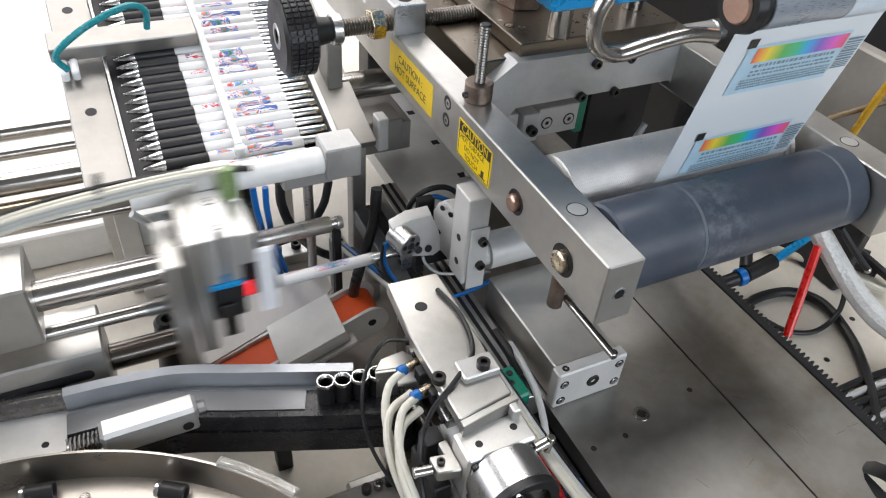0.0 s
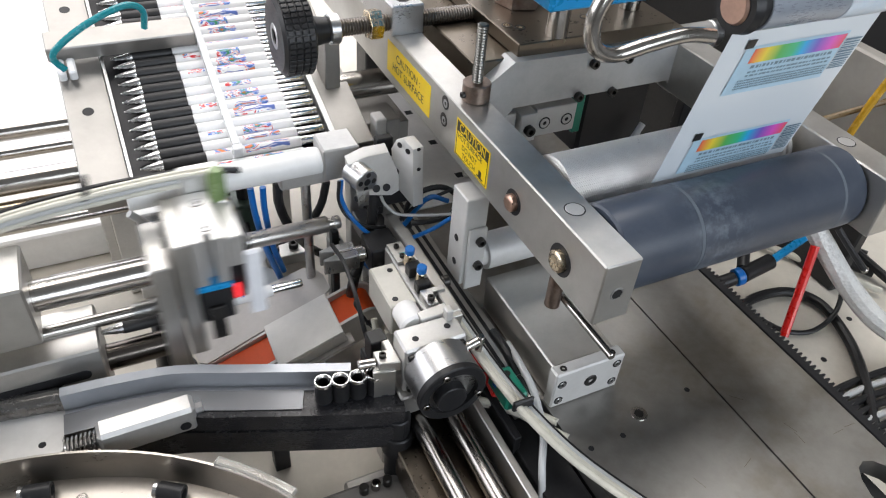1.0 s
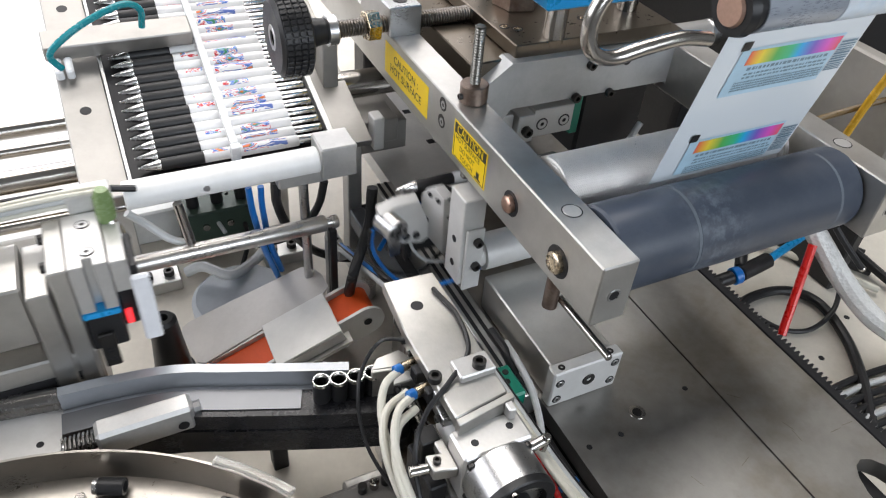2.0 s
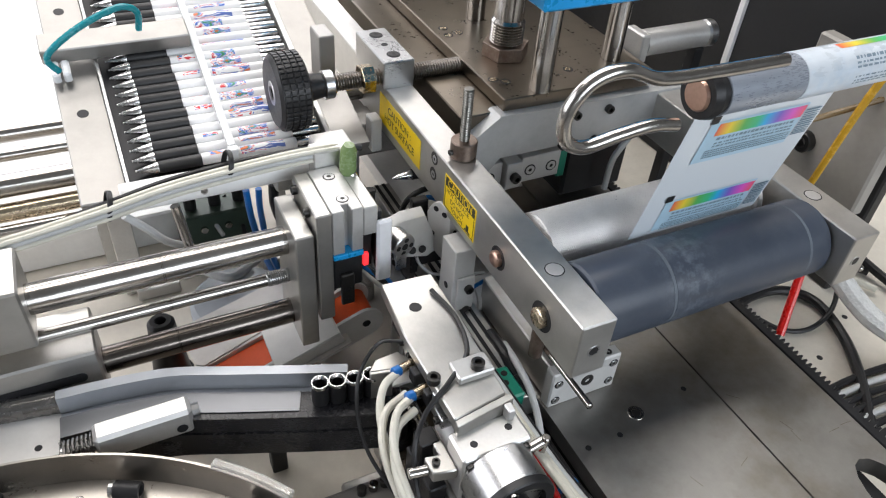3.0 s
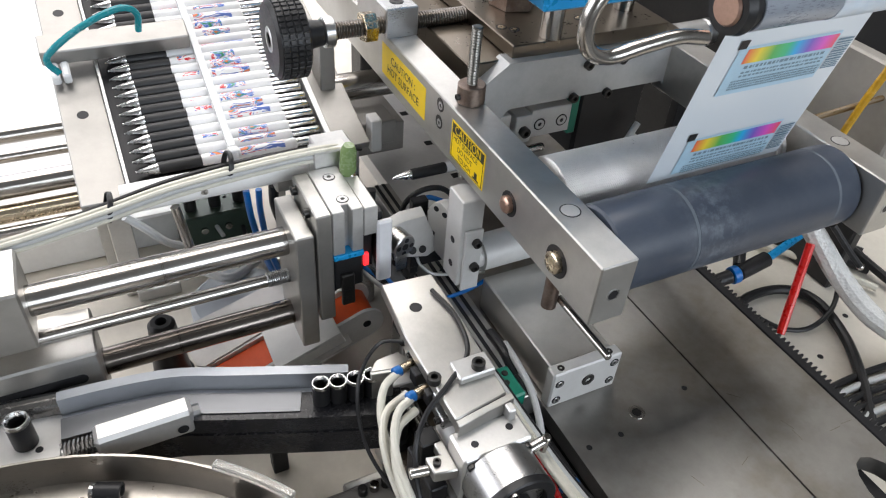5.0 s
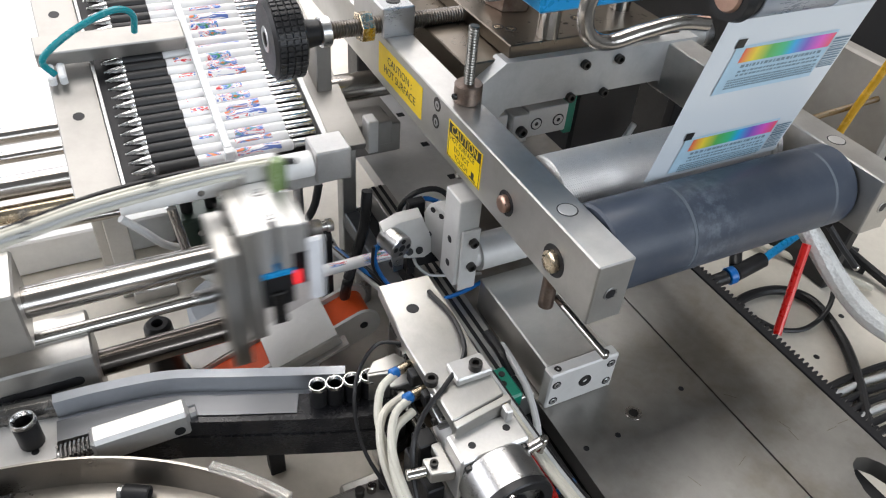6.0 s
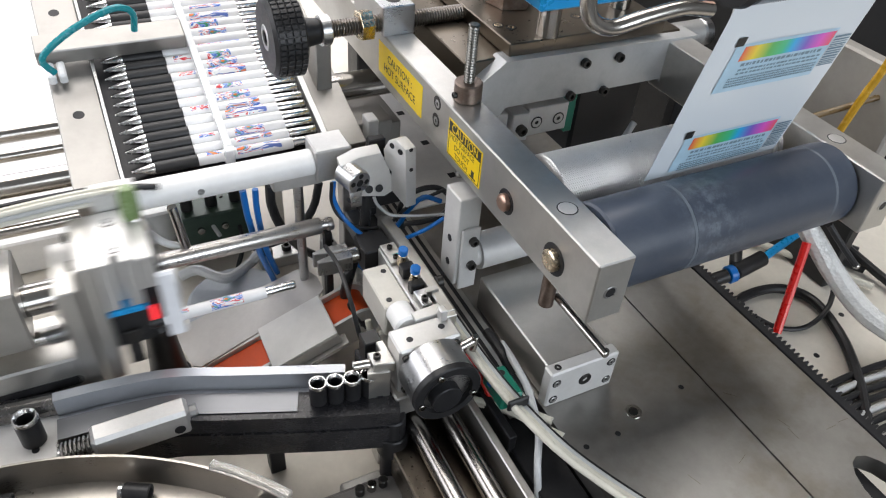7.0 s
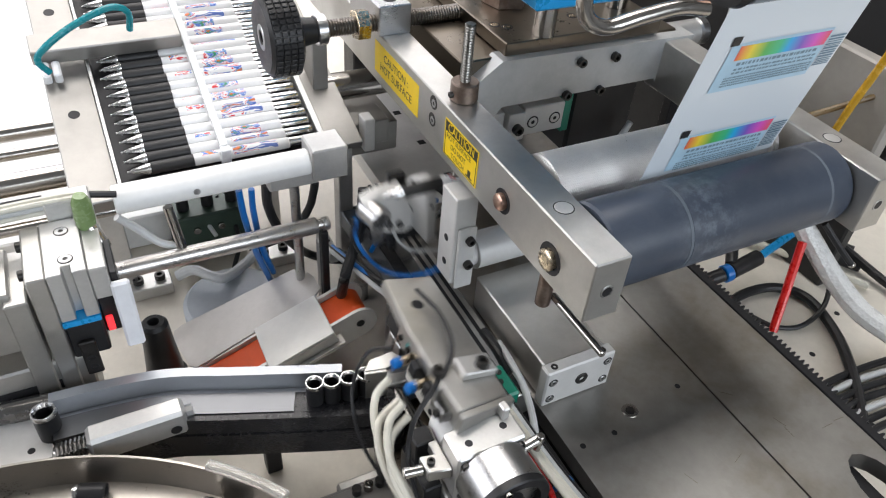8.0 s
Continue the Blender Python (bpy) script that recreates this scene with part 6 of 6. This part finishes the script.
# ---- fittings beside the swing arm ----
def side_fittings():
    t = thing("sensor_rail", (205, 300, 0), "slim sensor rail with cables beside the arm", "rail")
    bm = B()
    box(bm, (200, 240, -20), (206, 420, -2), 0.6)
    part("rail_bar", bm, BLACKSTEEL, t)
    bm = B()
    box(bm, (194, 288, -6), (206, 330, 22), 1.5)
    part("sensor_body", bm, BLACKPL, t)
    bm = B()
    box(bm, (200, 256, 9), (217, 284, 22), 1.5)
    part("green_terminal", bm, GREEN, t, "green terminal block")
    for k in range(3):
        bm = B()
        cyl(bm, (205 + 3 * k, 261 + 8 * k, 22), (205 + 3 * k, 261 + 8 * k, 23), 2.4, 16, 0.2)
        part("terminal_screw", bm, BOLT, t)
    hose("grey_hose", [(224.1, 300.7, 24.0), (221.9, 279.2, 26.0), (221.5, 257.1, 20.0), (215.5, 231.6, 10.0), (206.7, 214.2, -4.0), (202.0, 196.0, -40.0), (200.0, 180.0, -96.0)], 2.6, GREYHOSE, "grey hose beside the swing arm")
    hose("black_cable", [(221.6, 317.4, 20.0), (219.7, 293.1, 24.0), (221.2, 277.0, 16.0)], 4.0, BLACKPL, "black sensor cable boot", "cable")
    for k in range(5):
        y0 = 330 + 18 * k
        hose("black_cable", [(206 + k, 262, 10), (204 - 2 * k, 320, 11 + k), (196 - 5 * k, 380, 4 + 2 * k), (178 - 6 * k, y0 + 70, 12 - 3 * k), (168 - 4 * k, 470 + 6 * k, -6)], 1.7 + 0.3 * (k % 3), (BLACKPL, BLACKPL, BLUE, BLACKPL, GREYHOSE)[k], "thin cable running along the slotted rail", "cable")
    # dark vertical fittings under the track's end
    t = thing("stopper_unit", (112, 262, -99), "dark pneumatic stopper unit under the track end", "stopper")
    a = (133.9, 289.7, -20.0)
    bm = B()
    cyl(bm, (a[0], a[1], -99), (a[0], a[1], -2), 9, 24, 1)
    part("stopper_barrel", bm, BLACKSTEEL, t)
    bm = B()
    cyl(bm, (a[0], a[1], -40), (a[0], a[1], -20), 11.5, 24, 1)
    part("stopper_collar", bm, BLACKPL, t)
    bm = B()
    box(bm, (a[0] - 40, a[1] - 26, -99), (a[0] + 26, a[1] + 6, -70), 2)
    part("stopper_base", bm, ALU_Y, t)
    for k in range(3):
        bm = B()
        cyl(bm, (a[0] - 30 + 9 * k, a[1] - 12, -70), (a[0] - 30 + 9 * k, a[1] - 12, -56), 3.6, 18, 0.8)
        part("fitting", bm, (BOLT, CHROME, BOLT)[k], t)
    t = thing("grey_gear_cover", (90, 290, -99), "warm grey cover between bowl and arm", "cover")
    warm = surface("warm_grey_cover", (0.2, 0.19, 0.18), 0.45, 0.2, 200, var=0.08, stain=0.3)
    bm = B()
    box(bm, (55, 215, -99), (152, 288, -66), 3)
    part("cover_shell", bm, warm, t)
    bm = B()
    box(bm, (60, 220, -65.8), (147, 283, -63), 1)
    lid = part("cover_lid", bm, warm, t)
    for x, y in ((66, 226), (141, 226), (66, 277), (141, 277)):
        bm = B()
        socket_screw(bm, (x, y, -63), (0, 0, 1), 3)
        part("cap_screw", bm, BOLT, lid)


side_fittings()


# ---- the bed beyond the base plate ----
def right_bed():
    Z = -95
    hose("black_hose", [(523.2, 336.8, -96.0), (564.0, 348.7, -93.0), (607.0, 343.1, -93.0), (627.3, 314.9, -93.0), (612.6, 264.7, -93.0), (580.1, 216.1, -93.0), (543.9, 176.1, -93.0)], 5.2, BLACKPL, "thick black hose looped on the machine bed")
    hose("black_cable", [(669.3, 365.6, -40.0), (653.7, 327.3, -60.0), (625.2, 297.2, -80.0), (593.1, 290.1, -94.0), (565.5, 300.5, -96.0), (551.3, 325.7, -96.0)], 2.6, BLACKPL, "thin black cable looped on the bed", "cable")
    hose("red_tube", [(572.2, 319.0, 0.0), (556.7, 303.7, -40.0), (535.2, 285.0, -76.0)], 4.2, RED, "straight red tube standing on the bed")
    hose("braided_hose", [(572.2, 339.8, 20.0), (585.8, 324.7, 0.0), (600.2, 294.2, -30.0), (610.1, 258.3, -50.0), (625.6, 226.9, -60.0)], 10.5, BRAID, "clear braided hose beside the rack")
    for k, (mt, r) in enumerate(((BLACKPL, 5), (CREAM, 4), (BLACKPL, 6), (BLACKPL, 5))):
        d = 18 * k
        hose("bundled_cable", [(695.6, 391.2, -60.0), (719.0, 357.1, -80.0), (727.6, 305.5, -90.0), (731.2, 250.9, -92.0)] if k == 0 else [(560 + d, 470 + d * 1.4, -88), (600 + d, 420 + d * 1.4, -90), (640 + d, 360 + d * 1.4, -92), (690 + d, 280 + d * 1.4, -93)], r, mt, "cable of the bundle lying on the bed", "cable")
    hose("tipped_rod", [(587.3, 315.9, 20.0), (601.6, 302.6, -0.0), (617.6, 289.6, -20.0)], 3.2, BLACKPL, "dark rod with a bright tip", "rod")
    p = (617.6, 289.6, -20.0)
    bm = B()
    bmesh.ops.create_uvsphere(bm, u_segments=16, v_segments=10, radius=3.6 * K, matrix=Matrix.Translation(V(p)))
    solo("bright_tip", bm, CHROME, p, "bright metal tip of the dark rod", "tip")
    for k in range(7):
        a = (544.3, 217.3, -94.0)
        hose("bundled_cable", [(a[0] - 30, a[1] + 6 - 9 * k, -95), (a[0] + 40, a[1] + 8 - 10 * k, -94 + k), (a[0] + 120, a[1] - 12 * k, -93), (a[0] + 220, a[1] - 14 * k - 20, -94)], 3.4, (BLACKPL, GREYHOSE, BLACKPL)[k % 3], "cable of the bundle lying on the bed", "cable")
    hose("blue_hose", [(632.0, 361.0, -30.0), (595.6, 353.5, -34.0), (563.9, 348.5, -40.0)], 4.2, SKYBLUE, "bright blue air hose with black coupling")
    t = thing("air_coupling", (532.6, 346.5, -45.0), "black push-in air coupling with blue ring", "coupling")
    a, b, c = Vector((563.9, 348.5, -40.0)), Vector((524.7, 346.0, -45.0)), Vector((496.3, 348.7, -50.0))
    bm = B()
    cyl(bm, a, b, 8, 20, 1.5)
    part("coupling_body", bm, BLACKPL, t)
    bm = B()
    cyl(bm, b, b + (c - b) * 0.3, 9, 20, 1)
    part("coupling_ring", bm, BLUE, t)
    bm = B()
    cyl(bm, b + (c - b) * 0.3, c, 7, 20, 1)
    part("coupling_tail", bm, BLACKPL, t)
    bm = B()
    cyl(bm, b + Vector((6, 6, 2)), b + Vector((34, 40, 20)), 6, 20, 1)
    part("coupling_branch", bm, BLACKPL, t)
    for q in ((575.7, 260.1, -99.5), (647.3, 291.7, -99.5)):
        bm = B()
        cyl(bm, (q[0], q[1], -100), (q[0], q[1], -99.6), 3, 14, 0.05)
        solo("bed_hole", bm, BLACKSTEEL, (q[0], q[1], -100), "small drilled hole in the beige bed", "hole", "bed holes")


def braid_material():
    m = surface("clear_braided_hose", (0.66, 0.66, 0.64), 0.3, 0, 200, var=0.05, bump=0)
    t = m.node_tree
    b = t.nodes["Principled BSDF"]
    tc = t.nodes.new("ShaderNodeTexCoord")
    ck = t.nodes.new("ShaderNodeTexVoronoi")
    ck.inputs["Scale"].default_value = 330
    t.links.new(tc.outputs["Object"], ck.inputs[0])
    bp = t.nodes.new("ShaderNodeBump")
    bp.inputs["Strength"].default_value, bp.inputs["Distance"].default_value = 0.7, 0.001
    t.links.new(ck.outputs["Distance"], bp.inputs["Height"])
    t.links.new(bp.outputs[0], b.inputs["Normal"])
    return m


BRAID = braid_material()
right_bed()


# ---- fittings beside and behind the press ----
def behind_press():
    hose("amber_tube", [(543.7, 330.0, 60.1), (548.0, 326.0, 106.5), (552.4, 322.0, 149.3), (556.9, 318.0, 180.4), (557.1, 310.0, 227.0)], 3.2, GOLD, "amber oil tube beside the roller")
    hose("amber_tube", [(507.0, 345.0, 128.0), (531.6, 340.0, 133.0), (554.3, 330.0, 143.2), (582.9, 320.0, 153.7), (624.0, 312.0, 160.0)], 2.6, surface("brown_oil_tube", (0.13, 0.08, 0.025), 0.3, 0.0, 260, var=0.12), "brown oil tube crossing behind the roller")
    t = thing("side_bracket_plate", (490, 430, 60), "white angled bracket beside the press", "bracket")
    a, b = (705.6, 400.0, 29.6), (748.9, 400.0, 41.7)
    bm = B()
    prism(bm, [(a[0] - 14, a[2] - 26), (a[0] + 2, a[2] - 6), (b[0] + 30, b[2] + 2), (b[0] + 30, b[2] + 16), (a[0] - 2, a[2] + 10), (a[0] - 22, a[2] - 20)], 398, 402, "y", 0.4)
    part("bracket_sheet", bm, WHITE, t)
    bm = B()
    c = (575.0, 368.8, 85.4)
    cyl(bm, (566, c[1], c[2]), (575, c[1], c[2]), 10, 28, 1, 5)
    part("bush", bm, BOLT, t)
    # air cylinder and dark uprights behind the platen
    t = thing("air_cylinder", (510, 520, 60), "polished round air cylinder behind the platen", "cylinder")
    a, b = (490.7, 520.0, 125.7), (565.0, 520.0, 128.9)
    bm = B()
    cyl(bm, (a[0] - 4, 520, a[2]), (b[0], 520, a[2]), 13, 40, 1)
    part("cylinder_tube", bm, ALU_MATT, t)
    bm = B()
    box(bm, (a[0] - 14, 506, a[2] - 14), (a[0] - 4.2, 534, a[2] + 14), 1.5)
    part("cylinder_head", bm, ALU_MATT, t)
    bm = B()
    cyl(bm, (b[0], 520, a[2]), (b[0] + 12, 520, a[2]), 13.6, 40, 2)
    part("cylinder_cap", bm, ALU, t)
    bm = B()
    box(bm, (b[0] - 8, 514, -98), (b[0] + 4, 526, a[2] - 13.5), 1)
    part("cylinder_mount", bm, BLACKSTEEL, t)
    a, b = (659.4, 560.0, 72.9), (656.0, 560.0, 139.0)
    bm = B()
    box(bm, (a[0] - 4, 556, -98), (a[0] + 4, 564, 330), 0.8)
    solo("white_post", bm, WHITE, (a[0], 560, -98), "slim white painted post behind the press", "post")
    hose("braided_hose", [(670.9, 500.0, 160.0), (686.3, 500.0, 115.5), (702.4, 500.0, 59.9), (862.3, 590.9, -90.0)], 9, BRAID, "clear braided hose behind the press")
    hose("grey_hose", [(412.6, 440.0, 23.9), (414.1, 440.0, 55.6), (425.0, 440.0, 74.7), (433.1, 440.0, 91.0)], 3.0, GREYHOSE, "pale grey hose behind the knurled roller")


behind_press()


def motions():
    """All that moves: the press head with its film, the carriage, the swing arm, the shuttle and the pens."""
    def shifted(ob, rows):
        o = ORIGIN[ob]
        walk(ob, [(s, Matrix.Translation(V((o[0] + dx, o[1] + dy, o[2] + dz)))) for s, dx, dy, dz in rows])

    low = [(0.0, 0.0), (1.7, 0.0), (2.1, 0.1), (2.5, 0.9), (2.75, 1.0), (4.3, 1.0), (4.4, 0.93), (4.5, 0.72), (4.6, 0.5), (4.7, 0.31), (4.9, 0.08), (5.2, 0.0), (5.8, 0.0), (6.0, 0.0), (6.2, 0.0), (6.4, 0.0), (6.6, 0.0), (7.0, 0.0), (8.0, 0.0)]
    lift = {5.8: 4.0, 6.0: 6.0, 6.2: 4.0, 6.4: -2.0, 6.6: 0.0, 7.0: 12.0, 8.0: 12.0}
    head = [(s, -2.0 * f, 0.0, -47.0 * f) for s, f in low]
    shifted(HEAD, head)
    shifted(FILM, head)
    shifted(DANCER, [(s, dx, dy, dz + lift.get(s, 0.0)) for s, dx, dy, dz in head])

    slide = [(0.0, -92), (0.1, -140), (0.2, -173), (0.3, -175), (0.8, -175), (0.9, -150), (1.0, -98), (1.1, -85), (1.2, -118), (1.3, -170), (1.4, -175), (1.9, -175), (2.1, -150), (2.5, -20), (2.7, 0), (5.8, 0), (5.9, -12), (6.0, -50), (6.1, -90), (6.2, -130), (6.3, -170), (6.4, -175), (6.8, -175), (6.9, -168), (7.0, -150), (7.1, -98), (7.2, -85), (7.3, -108), (7.4, -150), (7.5, -172), (7.6, -175), (8.0, -175)]
    shifted(CARRIAGE, [(s, x, 0, 0) for s, x in slide])

    shifted(SWING, [(s, 0, y, 0) for s, y in [(0.0, 0), (0.4, 0), (0.5, 8), (0.6, 30), (0.7, 66), (0.8, 88), (0.9, 90), (1.2, 90), (1.3, 62), (1.4, 28), (1.5, 6), (1.6, 0), (6.5, 0), (6.6, 14), (6.7, 40), (6.8, 72), (6.9, 88), (7.0, 90), (7.3, 90), (7.4, 80), (7.5, 46), (7.6, 18), (7.7, 4), (7.8, 0), (8.0, 0)]])
    at = ORIGIN[ARM] - ORIGIN[SWING]
    turn = [(0.0, 0), (0.2, 0), (0.3, 40), (0.4, 78), (0.5, 90), (1.6, 90), (1.7, 82), (1.8, 50), (1.9, 12), (2.0, 0), (6.3, 0), (6.4, 25), (6.5, 72), (6.6, 90), (7.7, 90), (7.8, 82), (7.9, 50), (8.0, 12)]
    walk(ARM, [(s, pose(at[0] * K, at[1] * K, at[2] * K, 0, a, 0)) for s, a in turn])

    for h in SWING_HOSES:
        walk(h, [(s, pose(at[0] * K, at[1] * K, at[2] * K, 0, -a, 0)) for s, a in turn])

    near = [(0.0, 1), (0.2, 1), (0.3, 0.55), (0.4, 0.12), (0.5, 0), (1.8, 0), (1.95, 0.5), (2.1, 1), (6.2, 1), (6.3, 0.8), (6.4, 0.3), (6.5, 0.05), (6.6, 0), (7.8, 0), (7.9, 0.1), (8.0, 0.6)]
    shifted(SHUTTLE, [(s, -19 * (1 - f), -52 - 39 * f, 38 * (1 - f)) for s, f in near])

    # pens: held ones travel with the carriage, drop on the tray and slide away on the belt
    held = (129, 421, 20)
    def flown(ob, rows):
        walk(ob, [(row[0], pose(row[1] * K, row[2] * K, row[3] * K, 0, row[4] if len(row) > 4 else 0, 0)) for row in rows])

    def dropped(t0):
        return [(t0, held[0] - 173, held[1], held[2]), (t0 + 0.1, 14, 440, -40, -16), (t0 + 0.2, 4, 428, -72, -20.5), (t0 + 0.3, -34, 428, -86, -20.5), (t0 + 0.45, -90, 428, -93, -8), (t0 + 0.6, -130, 428, -93, 0)]
    flown(PEN_A, [(0.0, held[0] - 92, held[1], held[2] + 8), (0.1, held[0] - 140, held[1], held[2] + 4), (0.2, held[0] - 173, held[1], held[2])] + dropped(1.4) + [(8.0, -130, 428, -93)])
    drop = dropped(7.5)[:-1] + [(8.0, -100, 428, -93, -4)]
    nest = (166, 434, 122)
    flown(PEN_B, [(0.0, 10, 504, 84), (1.0, 10, 504, 84), (1.15, nest[0] - 30, 470, 112), (1.3, *nest), (1.8, *nest), (1.95, 176, 413, 98), (2.1, 205, 470, 65), (5.8, 205, 470, 65), (5.85, 160, 440, 50), (5.95, 100, 421, 30), (6.0, 79, 421, 28), (6.1, 39, 421, 26), (6.2, -1, 421, 23), (6.3, -44, 421, 20)] + drop)
    flown(PEN_C, [(0.0, 10, 496, 76), (7.1, 10, 496, 76), (7.25, nest[0] - 30, 470, 112), (7.4, *nest), (7.8, *nest), (8.0, 176, 410, 94)])
    shifted(PUSHER, [(s, x, 0, 0) for s, x in [(0.0, -90), (1.0, -90), (1.2, 0), (1.4, -6), (1.55, -30), (1.8, -90), (7.1, -90), (7.3, 0), (7.5, -6), (7.65, -30), (7.9, -90), (8.0, -90)]])

    shifted(FEED_SLEEVE, [(s, x, 0, 0) for s, x in [(0.0, -60), (3.9, -60), (4.5, -28), (5.8, -2), (7.0, -1), (7.5, 4), (8.0, 12)]])
    # loose sleeves creep round the bowl
    for ob, c, r in BOWL_SLEEVES:
        o = ORIGIN[ob]
        rows = []
        for s, d in [(0.0, 10.0), (1.2, 11.0), (1.4, 22.0), (1.5, 28.0), (1.7, 44.0), (3.0, 65.0), (3.5, 80.0), (4.0, 109.0), (4.5, 122.0), (5.8, 150.0), (6.0, 152.0), (7.3, 152.5), (7.5, 161.5), (7.6, 172.0), (7.7, 182.0), (8.0, 207.5)]:
            m = Matrix.Rotation(-d / r, 4, "Z")
            p = c + m @ (Vector((o[0], o[1], 0)) - c)
            rows.append((s, Matrix.Translation(V((p.x, p.y, o[2]))) @ m))
        walk(ob, rows)


motions()
